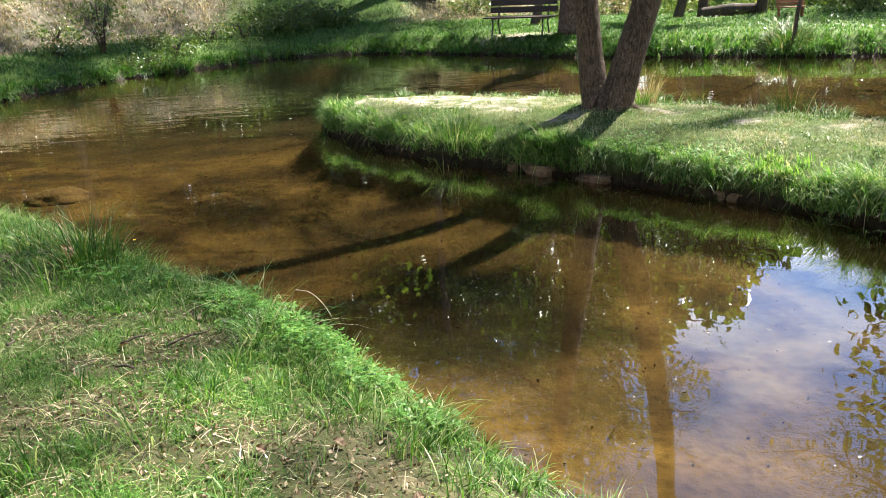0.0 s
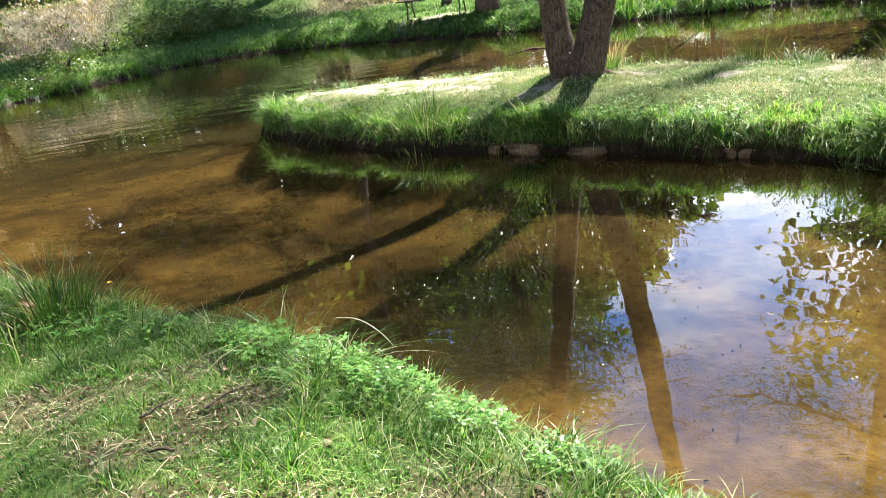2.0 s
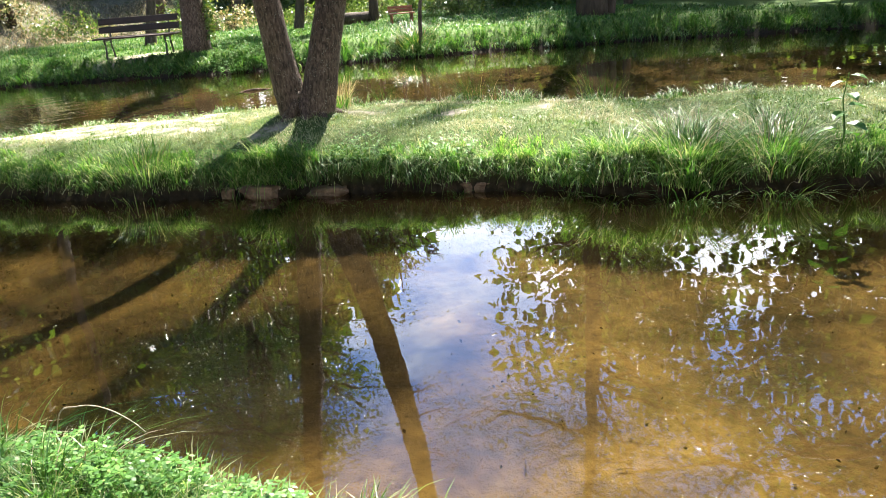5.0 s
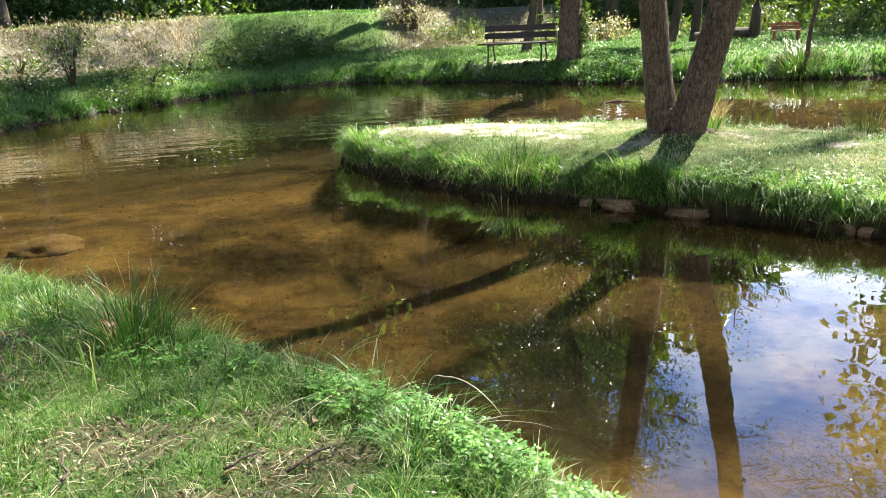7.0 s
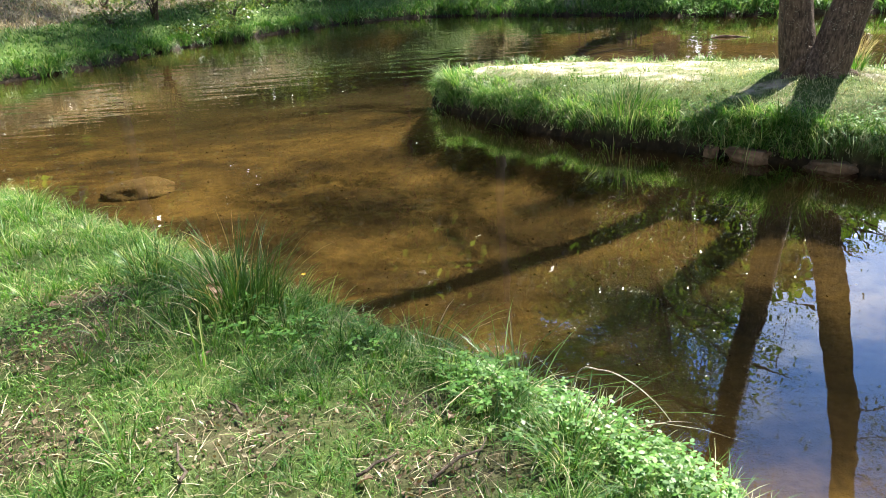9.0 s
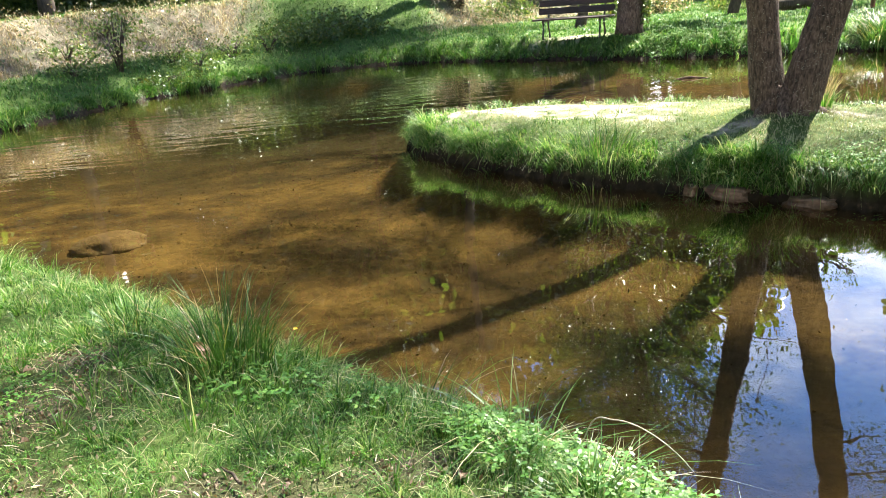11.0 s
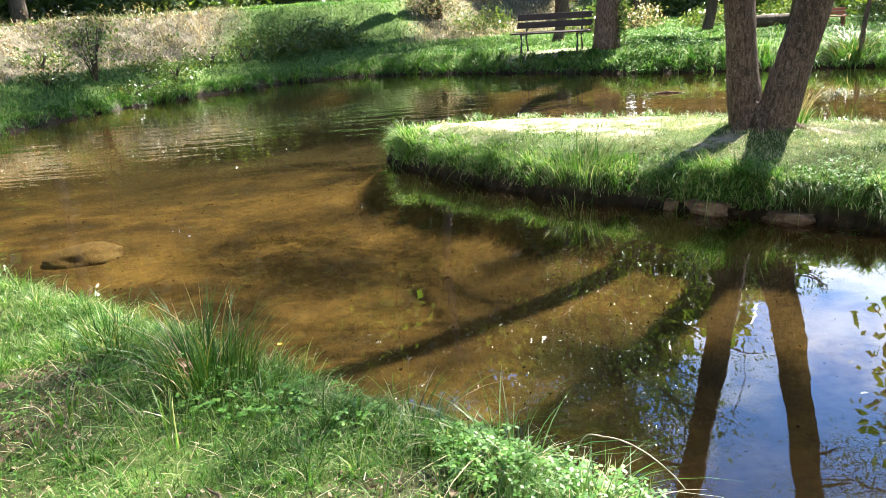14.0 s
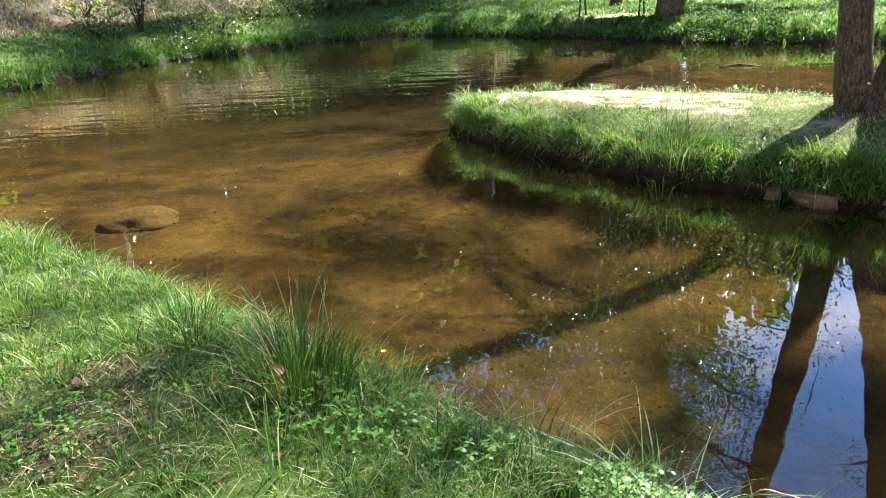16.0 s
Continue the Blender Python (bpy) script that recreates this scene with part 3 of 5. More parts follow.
def near_lawn():
    def keep(x, y):
        ok = inside(x, y, LAND_NEAR) & (gap(x, y, NEAR) > 0.03)
        reach = np.hypot(x + 1.0, y - 1.0)
        return ok * (1 - 0.8 * worn(x, y)) * (0.12 + 0.88 * ease(0.15, 0.6, tufted(x, y, 2.3, 1.0) * 0.6 + 0.4 * tufted(x, y, 7.0, 0.2))) * np.clip(1.25 - reach / 9, 0.15, 1)
    x, y = scatter(345000, -5.6, 1.2, 1.0, 7.4, keep)
    d = gap(x, y, NEAR)
    h = RNG.gamma(4, 0.009, len(x)) * (0.45 + 0.9 * tufted(x, y, 3.1, 1.1)) * (1 + 0.9 * ease(0.6, 0.15, d)) + 0.012
    me = blade_mesh("near_grass", grounded(x, y), h, RNG.uniform(0.0025, 0.0058, len(x)), RNG.uniform(0.2, 1.9, len(x)), M_GRASS)
    x2, y2 = scatter(36000, -16, 6, -8, 14, lambda a, b: (inside(a, b, LAND_NEAR) & (gap(a, b, NEAR) > 0.05)) * ((a < -5.5) | (a > 1.15) | (b < 1.05)))
    back = blade_mesh("back_grass", grounded(x2, y2), RNG.uniform(0.03, 0.09, len(x2)), RNG.uniform(0.008, 0.016, len(x2)), RNG.uniform(0.3, 1.8, len(x2)), M_GRASS)
    tagged(new("back_grass", back), "open meadow grass behind the near bank", "grass", kind="stuff")
    tagged(new("near_grass", me), "short sunlit meadow grass with dry straw patches", "grass", kind="stuff")


def shore_fringe(name, line, land, inset, n, hmin, hmax, wmin, wmax, label, lo, hi, mat, lean=(0.4, 1.3)):
    """Long grass along a shore, much of it hanging over the water."""
    pts = np.array(line, float)
    seg = np.hypot(*np.diff(pts, axis=0).T)
    cum = np.concatenate([[0], np.cumsum(seg)])
    s = RNG.uniform(lo, hi, n) * cum[-1]
    s = s + 0.12 * np.sin(s * 9.0) + 0.05 * np.sin(s * 31.0)
    k = np.clip(np.searchsorted(cum, s) - 1, 0, len(seg) - 1)
    f = ((s - cum[k]) / seg[k])[:, None]
    c = pts[k] * (1 - f) + pts[k + 1] * f
    tan = (pts[k + 1] - pts[k]) / seg[k][:, None]
    nor = np.stack([-tan[:, 1], tan[:, 0]], 1)
    probe = c + nor * 0.12
    nor = np.where(inside(probe[:, 0], probe[:, 1], land)[:, None], nor, -nor)
    off = RNG.uniform(inset[0], inset[1], n)
    p = c + nor * off[:, None]
    turn = np.arctan2(-nor[:, 1], -nor[:, 0]) + RNG.normal(0, 0.8, n)
    tall = (0.45 + 0.75 * tufted(p[:, 0], p[:, 1], 3.3, 0.9) ** 1.5)
    h = RNG.uniform(hmin, hmax, n) * tall
    ok = inside(p[:, 0], p[:, 1], land)
    p, h, turn = p[ok], h[ok], turn[ok]
    me = blade_mesh(name, grounded(p[:, 0], p[:, 1]), h, RNG.uniform(wmin, wmax, len(h)), RNG.uniform(*lean, len(h)), mat, segs=4, bend=0.8, turn=turn)
    tagged(new(name, me), label, "grass", kind="stuff")


def isle_lawn():
    def keep(x, y):
        ok = inside(x, y, LAND_ISLE)
        return ok * (1 - 0.93 * sand_mask(x, y)) * (0.5 + 0.5 * tufted(x, y, 4.0, 2.0)) * np.clip(1.6 - y / 16, 0, 1)
    x, y = scatter(300000, -2.1, 8.0, 1.5, 10.5, keep)
    h = RNG.gamma(4, 0.0055, len(x)) * (0.5 + 0.9 * tufted(x, y, 2.1, 0.1)) + 0.01
    me = blade_mesh("island_grass", grounded(x, y), h, RNG.uniform(0.004, 0.009, len(x)), RNG.uniform(0.2, 1.5, len(x)), M_ISLE)
    tagged(new("island_grass", me), "low grass on the spit, worn thin round bare sand", "grass", kind="stuff")


def far_lawn():
    def keep(x, y):
        d = gap(x, y, FAR)
        return inside(x, y, LAND_FAR) * np.clip(1.4 - d / 12, 0.15, 1) * (1 - 0.9 * sand_mask(x, y)) * (1 - 0.9 * straw_mask(x, y))
    x, y = scatter(170000, -12, 13, 10, 28, keep)
    h = RNG.gamma(4, 0.013, len(x)) * (0.5 + 0.9 * tufted(x, y, 1.6, 0.1)) + 0.02
    me = blade_mesh("far_grass", grounded(x, y), h, RNG.uniform(0.012, 0.027, len(x)), RNG.uniform(0.2, 1.4, len(x)), M_GRASS_FAR)
    tagged(new("far_grass", me), "green grass on the far bank", "grass", kind="stuff")


def clumps(name, n, x0, x1, y0, y1, land, line, blades, tall, wide, mat, label, keep=None, spread=0.03):
    """Tufts: blades fanning out from many small crowns."""
    x, y = scatter(n, x0, x1, y0, y1, keep if keep else lambda a, b: inside(a, b, land) & (gap(a, b, line) > 0.04))
    k = len(x)
    size = RNG.gamma(4, 0.25, k)
    x, y, size = (np.repeat(v, blades) for v in (x, y, size))
    a = RNG.uniform(0, 2 * np.pi, len(x))
    q = spread * size * np.sqrt(RNG.uniform(0, 1, len(x)))
    h = tall * size * RNG.uniform(0.45, 1.1, len(x))
    me = blade_mesh(name, grounded(x + np.cos(a) * q, y + np.sin(a) * q), h, RNG.uniform(*wide, len(x)), RNG.uniform(0.25, 1.5, len(x)), mat, segs=3, bend=0.7, turn=a)
    tagged(new(name, me), label, "grass", kind="stuff")


def litter(n, x0, x1, y0, y1, keep, name, label):
    """Dead stalks and straw lying flat."""
    x, y = scatter(n, x0, x1, y0, y1, keep)
    me = blade_mesh(name, grounded(x, y, 0.012), RNG.uniform(0.008, 0.03, len(x)), RNG.uniform(0.002, 0.0055, len(x)), RNG.uniform(2.0, 6.0, len(x)), M_STRAW, segs=3, bend=0.2)
    tagged(new(name, me), label, "litter", kind="stuff")


near_lawn()
clumps("grass_tufts", 5200, -5.0, 0.9, 1.2, 6.8, LAND_NEAR, NEAR, 26, 0.085, (0.0035, 0.008), M_LONG, "fresh green grass tufts on the near bank", lambda a, b: (inside(a, b, LAND_NEAR) & (gap(a, b, NEAR) > 0.03)) * (0.25 + 0.75 * ease(1.3, 0.1, gap(a, b, NEAR))) * (0.2 + 0.8 * tufted(a, b, 2.6, 0.3)) * (1 - 0.97 * worn(a, b)))
clumps("coarse_tufts", 900, -4.6, 0.9, 1.4, 6.4, LAND_NEAR, NEAR, 26, 0.12, (0.004, 0.008), M_LONG, "coarse long grass tufts near the water", lambda a, b: (inside(a, b, LAND_NEAR) & (gap(a, b, NEAR) > 0.02)) * ease(1.25, 0.1, gap(a, b, NEAR)) * ease(0.3, 0.75, tufted(a, b, 3.7, 1.9)) * (1 - worn(a, b)), 0.05)
clumps("island_tufts", 3000, -1.9, 5.5, 3.5, 10.3, LAND_ISLE, ISLE_NEAR, 16, 0.055, (0.004, 0.008), M_ISLE, "green grass tufts on the spit", lambda a, b: inside(a, b, LAND_ISLE) * (1 - sand_mask(a, b)) * (0.1 + 0.9 * tufted(a, b, 2.2, 1.3)))
clumps("far_tufts", 4600, -13, 13, 10, 26, LAND_FAR, FAR, 12, 0.09, (0.009, 0.018), M_GRASS_FAR, "rough grass tufts on the far bank", lambda a, b: inside(a, b, LAND_FAR) * (0.1 + 0.9 * tufted(a, b, 1.4, 0.3)) * (1 - sand_mask(a, b)))
litter(10000, -4.5, 0.8, 1.0, 5.0, lambda a, b: inside(a, b, LAND_NEAR) * ease(0.25, 0.7, gap(a, b, NEAR)) * np.maximum(worn(a, b), 0.12 + 0.5 * ease(0.5, 0.8, tufted(a, b, 2.3, 4.0))), "straw_litter", "dry straw and dead stalks among the grass")
shore_fringe("near_shore_grass", NEAR, LAND_NEAR, (0.0, 0.4), 5000, 0.06, 0.22, 0.003, 0.007, "long grass leaning over the near water edge", 0.3, 0.72, M_LONG)
def hanging_tufts(name, line, land, n, blades, tall, wide, lo, hi, mat, label):
    """Thick tufts rooted on the lip of a bank, their blades falling towards the water."""
    pts = np.array(line, float)
    seg = np.hypot(*np.diff(pts, axis=0).T)
    cum = np.concatenate([[0], np.cumsum(seg)])
    s = RNG.uniform(lo, hi, n) * cum[-1]
    k = np.clip(np.searchsorted(cum, s) - 1, 0, len(seg) - 1)
    f = ((s - cum[k]) / seg[k])[:, None]
    c = pts[k] * (1 - f) + pts[k + 1] * f
    tan = (pts[k + 1] - pts[k]) / seg[k][:, None]
    nor = np.stack([-tan[:, 1], tan[:, 0]], 1)
    probe = c + nor * 0.12
    nor = np.where(inside(probe[:, 0], probe[:, 1], land)[:, None], nor, -nor)
    off = RNG.uniform(-0.01, 0.17, n)
    c = c + nor * off[:, None]
    # tufts crowd together and leave bare earth between them
    crowd = 0.5 + 0.5 * np.sin(s * 2.9 + 1.3 * np.sin(s * 1.1)) * np.cos(s * 0.8 + 0.5)
    size = RNG.uniform(0.35, 1.2, n) * (0.45 + 0.8 * crowd)
    some = RNG.uniform(0, 1, n) < 0.25 + 0.75 * crowd
    c, nor, size, off = c[some], nor[some], size[some], off[some]
    c, nor, size, off = (np.repeat(v, blades, 0) for v in (c, nor, size, off))
    m = len(c)
    c = c + RNG.normal(0, 0.026, (m, 2))
    turn = np.arctan2(-nor[:, 1], -nor[:, 0]) + RNG.normal(0, 0.9, m)
    over = np.clip(np.cos(turn - np.arctan2(-nor[:, 1], -nor[:, 0])), 0, 1) * (off < 0.13) * (off > 0.03)
    me = blade_mesh(name, grounded(c[:, 0], c[:, 1]), tall * size * RNG.uniform(0.5, 1.1, m), RNG.uniform(*wide, m), RNG.uniform(0.3, 1.3, m), mat, segs=4, bend=0.45, turn=turn, fall=RNG.uniform(0.1, 1.5, m) * over)
    tagged(new(name, me), label, "grass", kind="stuff")


isle_lawn()
hanging_tufts("hanging_grass", ISLE_NEAR, LAND_ISLE, 760, 44, 0.24, (0.004, 0.009), 0.0, 0.62, M_LONG, "thick fresh tufts falling over the spit's edge")
hanging_tufts("bank_tufts", NEAR, LAND_NEAR, 190, 40, 0.17, (0.004, 0.008), 0.36, 0.70, M_LONG, "fresh tufts leaning out from the near bank")
shore_fringe("island_shore_grass", ISLE_NEAR, LAND_ISLE, (0.03, 0.4), 11000, 0.05, 0.15, 0.004, 0.009, "lush long grass hanging over the spit's edge", 0.0, 0.72, M_LONG)
shore_fringe("island_back_grass", ISLE_FAR, LAND_ISLE, (0.0, 0.4), 6000, 0.07, 0.22, 0.006, 0.012, "pale long grass along the spit's far edge", 0.0, 0.8, M_LONG)
far_lawn()
hanging_tufts("far_bank_tufts", FAR, LAND_FAR, 620, 24, 0.34, (0.011, 0.02), 0.1, 0.92, M_GRASS_FAR, "grass tufts falling over the far bank")
shore_fringe("far_shore_grass", FAR, LAND_FAR, (0.0, 0.5), 16000, 0.07, 0.19, 0.009, 0.017, "grass overhanging the far water edge", 0.1, 0.95, M_GRASS_FAR)

# ---- trees ----
def tube(bm, pts, radii, sides=10, rough=0.0, seed=0):
    """A bent tapered limb through the points."""
    rnd = random.Random(seed)
    rings = []
    for i, (p, r) in enumerate(zip(pts, radii)):
        a, b = pts[max(0, i - 1)], pts[min(len(pts) - 1, i + 1)]
        q = (Vector(b) - Vector(a)).to_track_quat('Z', 'Y')
        ring = []
        for k in range(sides):
            t = 2 * math.pi * k / sides
            rr = r * (1 + rough * rnd.uniform(-1, 1) + rough * math.sin(3 * t + seed))
            ring.append(bm.verts.new(Vector(p) + q @ Vector((rr * math.cos(t), rr * math.sin(t), 0))))
        rings.append(ring)
    for a, b in zip(rings, rings[1:]):
        for k in range(sides):
            f = bm.faces.new((a[k], a[(k + 1) % sides], b[(k + 1) % sides], b[k]))
            f.smooth = True
    bm.faces.new(rings[-1])
    bm.faces.new(rings[0][::-1])


def smooth_path(pts, radii, steps=5):
    """More points along the limb, on a soft curve."""
    P, R, out, rad = [Vector(p) for p in pts], radii, [], []
    for i in range(len(P) - 1):
        a, b, c, d = P[max(0, i - 1)], P[i], P[i + 1], P[min(len(P) - 1, i + 2)]
        for k in range(steps):
            t = k / steps
            out.append(0.5 * (2 * b + (c - a) * t + (2 * a - 5 * b + 4 * c - d) * t * t + (3 * b - a - 3 * c + d) * t ** 3))
            rad.append(R[i] + (R[i + 1] - R[i]) * t)
    return out + [P[-1]], rad + [R[-1]]


def leaf_mesh(name, centres, spread, per, size, mat, droop=0.3, seed=1):
    """Small folded leaves in loose sprays round the given places."""
    rng = np.random.default_rng(seed)
    c = np.repeat(np.asarray(centres, float), per, 0)
    n = len(c)
    off = rng.normal(0, 1, (n, 3)) * np.asarray(spread)
    p = c + off
    s = size * rng.uniform(0.6, 1.25, n)[:, None]
    d = rng.normal(0, 1, (n, 3))
    d[:, 2] -= droop
    d /= np.linalg.norm(d, axis=1)[:, None]
    u = np.cross(d, rng.normal(0, 1, (n, 3)))
    u /= np.linalg.norm(u, axis=1)[:, None]
    nn = np.cross(d, u)
    v = np.stack([p, p + d * s * 0.5 + u * s * 0.3 + nn * s * 0.08, p + d * s, p + d * s * 0.5 - u * s * 0.3 + nn * s * 0.08], 1)
    tris = (np.array([(0, 1, 2), (0, 2, 3)])[None] + (np.arange(n) * 4)[:, None, None]).reshape(-1, 3)
    return tri_mesh(name, v.reshape(-1, 3), tris, mat)


def branch_ends(rng, start, direction, length, r, depth, limbs, ends):
    """Grows a limb and its forks; gathers limb paths and the places of the sprays."""
    p, d = Vector(start), Vector(direction).normalized()
    pts, rad, steps = [p.copy()], [r], 4
    for k in range(steps):
        d = (d + Vector((rng.uniform(-0.25, 0.25), rng.uniform(-0.25, 0.25), rng.uniform(-0.12, 0.22)))).normalized()
        p = p + d * length / steps
        pts.append(p.copy())
        rad.append(r * (1 - 0.7 * (k + 1) / steps))
        if depth <= 1:
            ends.append(tuple(p))
    limbs.append((pts, rad))
    if depth > 0:
        for q in (pts[2], pts[3], pts[4]):
            for _ in range(2 if depth > 1 else 1):
                nd = (d + Vector((rng.uniform(-1, 1), rng.uniform(-1, 1), rng.uniform(-0.55, 0.6))) * 0.9).normalized()
                branch_ends(rng, q, nd, length * rng.uniform(0.5, 0.75), r * 0.45, depth - 1, limbs, ends)


def limb_part(name, limbs, mat, parent, sides=6):
    bm = bmesh.new()
    for i, (pts, rad) in enumerate(limbs):
        tube(bm, pts, rad, sides, 0.05, i)
    return tagged(part(name, bm, mat, parent), kind="stuff")


def twin_tree():
    """The two-stemmed tree on the spit."""
    base = Vector((1.47, 7.85, on(1.47, 7.85)))
    tree = tagged(new("tree"), "twin-stemmed tree with flaking grey-brown bark on the grassy spit", "tree")
    tree.location = base
    stems = (((-0.02, 0.03, -0.1), (-0.10, 0.06, 0.12), (-0.16, 0.06, 0.5), (-0.21, 0.06, 1.0), (-0.29, 0.05, 1.6), (-0.42, 0.05, 2.6), (-0.55, 0.1, 4.2), (-0.5, 0.3, 6.5), (-0.3, 0.6, 9.0)),
             ((0.06, -0.03, -0.1), (0.12, -0.06, 0.12), (0.22, -0.06, 0.5), (0.36, -0.06, 1.0), (0.52, -0.03, 1.7), (0.66, 0.0, 2.4), (0.80, 0.05, 3.2), (0.92, 0.05, 4.2), (1.2, 0.3, 6.5), (1.4, 0.5, 9.0)))
    radii = ((0.20, 0.155, 0.128, 0.120, 0.116, 0.11, 0.10, 0.07, 0.03), (0.21, 0.17, 0.148, 0.138, 0.134, 0.135, 0.125, 0.11, 0.075, 0.03))
    rng = random.Random(5)
    ends, limbs = [], []
    for i, (s, r) in enumerate(zip(stems, radii)):
        bm = bmesh.new()
        pts, rad = smooth_path(s, r, 5)
        tube(bm, pts, rad, 20, 0.035, i + 3)
        part("trunk", bm, M_BARK, tree)
    for a, ln, r in ((200, 0.42, 0.075), (250, 0.34, 0.06), (290, 0.38, 0.07), (335, 0.55, 0.075), (20, 0.45, 0.06), (90, 0.4, 0.06), (150, 0.4, 0.06)):
        d = Vector((math.cos(radians(a)), math.sin(radians(a)), 0))
        bm = bmesh.new()
        tube(bm, *smooth_path([d * 0.05 + Vector((0, 0, 0.20)), d * 0.15 + Vector((0, 0, 0.06)), d * (0.12 + ln * 0.35) + Vector((0, 0, -0.03)), d * (0.12 + ln * 0.75) + Vector((0.02, 0, -0.13))], [r, r * 0.9, r * 0.6, r * 0.25], 4), 10, 0.06, a)
        part("root", bm, M_BARK, tree)
    for z, az, el, ln in ((2.6, 150, -12, 1.9), (2.9, 110, -8, 1.8), (3.1, 170, -5, 2.2), (3.3, 120, 0, 2.2), (3.6, 85, -5, 1.9), (3.8, 200, 15, 2.0), (4.6, 100, 20, 2.4), (5.2, 150, 25, 2.2), (5.6, 60, 30, 2.2), (6.4, 210, 30, 2.0), (7.0, 110, 40, 2.0), (8.2, 160, 50, 1.8)):
        a = Vector(stems[0][5]).lerp(Vector(stems[0][7]), min(1, max(0, (z - 2.6) / 3.9)))
        a.z = z
        branch_ends(rng, a, (math.cos(radians(az)) * math.cos(radians(el)), math.sin(radians(az)) * math.cos(radians(el)), math.sin(radians(el))), ln, 0.019, 2, limbs, ends)
    for z, az, el, ln in ((4.4, 355, 12, 2.4), (4.8, 20, 15, 2.6), (5.1, 330, 15, 2.2), (5.3, 250, 20, 1.9), (5.6, 10, 35, 1.9), (6.0, 200, 25, 2.0), (6.2, 300, 40, 1.9), (6.2, 0, 15, 2.2), (6.9, 20, 20, 2.2), (6.8, 90, 35, 2.0), (7.4, 340, 45, 2.0), (7.8, 230, 40, 2.0), (8.2, 60, 55, 1.8), (5.9, 5, 25, 3.0), (6.3, 345, 20, 2.6)):
        a = Vector(stems[1][7]).lerp(Vector(stems[1][9]), min(1, max(0, (z - 4.2) / 4.8)))
        a.z = z
        branch_ends(rng, a, (math.cos(radians(az)) * math.cos(radians(el)), math.sin(radians(az)) * math.cos(radians(el)), math.sin(radians(el))), ln, 0.019, 2, limbs, ends)
    for z, az, el, ln in ((2.5, 350, 5, 0.5), (2.9, 20, -10, 0.6), (3.3, 340, 0, 0.6)):
        a = Vector(stems[1][5]).lerp(Vector(stems[1][6]), min(1, max(0, (z - 2.4) / 0.8)))
        a.z = z
        branch_ends(rng, a, (math.cos(radians(az)) * math.cos(radians(el)), math.sin(radians(az)) * math.cos(radians(el)), math.sin(radians(el))), ln, 0.012, 0, limbs, ends)
    for k in range(60):
        c = (rng.uniform(-1.5, 0.45), rng.uniform(0.4, 2.6), 1.75 + 3.2 * rng.random() ** 0.8)
        limbs.append(([(c[0], c[1], c[2] - 0.25), (c[0] + 0.03, c[1], c[2] + 0.1), (c[0] - 0.08, c[1] - 0.1, c[2] + 0.6)], [0.002, 0.004, 0.006]))
        ends.append(c)
        ends.append((c[0] + rng.uniform(-0.2, 0.2), c[1] + rng.uniform(-0.2, 0.2), c[2] - 0.2))
    # the unseen top: sprays thinned so sun reaches the bank between the boughs
    ends = [e for e in ends if e[2] < 4.9 or rng.random() < 0.08]
    limbs = [q for q in limbs if q[1][0] > 0.012 or Vector(q[0][-1]).z < 4.9 or rng.random() < 0.25]
    # unseen leaf clusters set along the sun's line to shade patches of bank and bed
    boughs = [(0.22, 0.38, 0.29), (0.52, 0.13, 0.28), (0.89, 0.03, 0.24), (1.24, 0.03, 0.24), (1.49, -0.12, 0.13), (0.32, 0.78, 0.25), (-0.06, 0.28, 0.22), (-0.33, -0.41, 0.17), (0.93, -0.52, 0.13), (0.41, -1.34, 0.26), (0.47, -1.70, 0.26), (1.06, -1.15, 0.28), (1.71, -1.40, 0.19), (1.81, -1.90, 0.20), (1.14, -1.80, 0.19), (-0.11, -1.32, 0.26), (-0.36, -1.72, 0.23), (2.34, -1.47, 0.16), (-0.51, -0.97, 0.18), (0.79, -2.12, 0.20), (-0.43, 0.45, 0.18), (-0.65, 0.10, 0.18), (-0.83, -0.11, 0.17), (-0.38, -0.02, 0.17), (0.17, -0.14, 0.17), (0.45, -0.56, 0.14), (-1.24, 0.89, 0.16), (-0.71, -0.62, 0.16), (-1.06, -0.47, 0.14)]
    boughs += [(x, -2.15 - 0.4 * (k % 2), 0.21) for k, x in enumerate((-0.15, 0.0, 0.45, 1.0, 1.75))]
    boughs += [(2.5 + rng.uniform(-0.7, 0.8), 0.75 + rng.uniform(-0.85, 0.9), 0.3) for k in range(26)]
    boughs += [(3.3 + rng.uniform(-0.6, 0.7), 1.1 + rng.uniform(-0.9, 0.7), 0.28) for k in range(12)]
    for bx, by, br in boughs:
        c = (bx, by, 6.95)
        limbs.append(([(0.8 + 0.15 * c[0], 0.3, c[2] - 0.9), (0.4 + 0.6 * c[0], 0.15 + 0.5 * c[1], c[2] - 0.35), c], [0.010, 0.007, 0.003]))
        for i in range(int(5 + 200 * br * br)):
            ends.append((c[0] + rng.gauss(0, br * 0.55), c[1] + rng.gauss(0, br * 0.55), c[2] + rng.gauss(0, 0.12)))
    # unseen leaves round the upper left stem, added to widen its shadow
    for k in range(60):
        z = rng.uniform(5.2, 8.6)
        ends.append((-0.5 + 0.09 * (z - 6.5) + rng.gauss(0, 0.26), 0.3 + 0.12 * (z - 6.5) + rng.gauss(0, 0.26), z))
    limb_part("limb", limbs, M_BARK, tree)
    ob = new("crown", leaf_mesh("crown", ends, (0.12, 0.12, 0.10), 46, 0.033, M_LEAF, 0.5, 2))
    ob.parent = tree


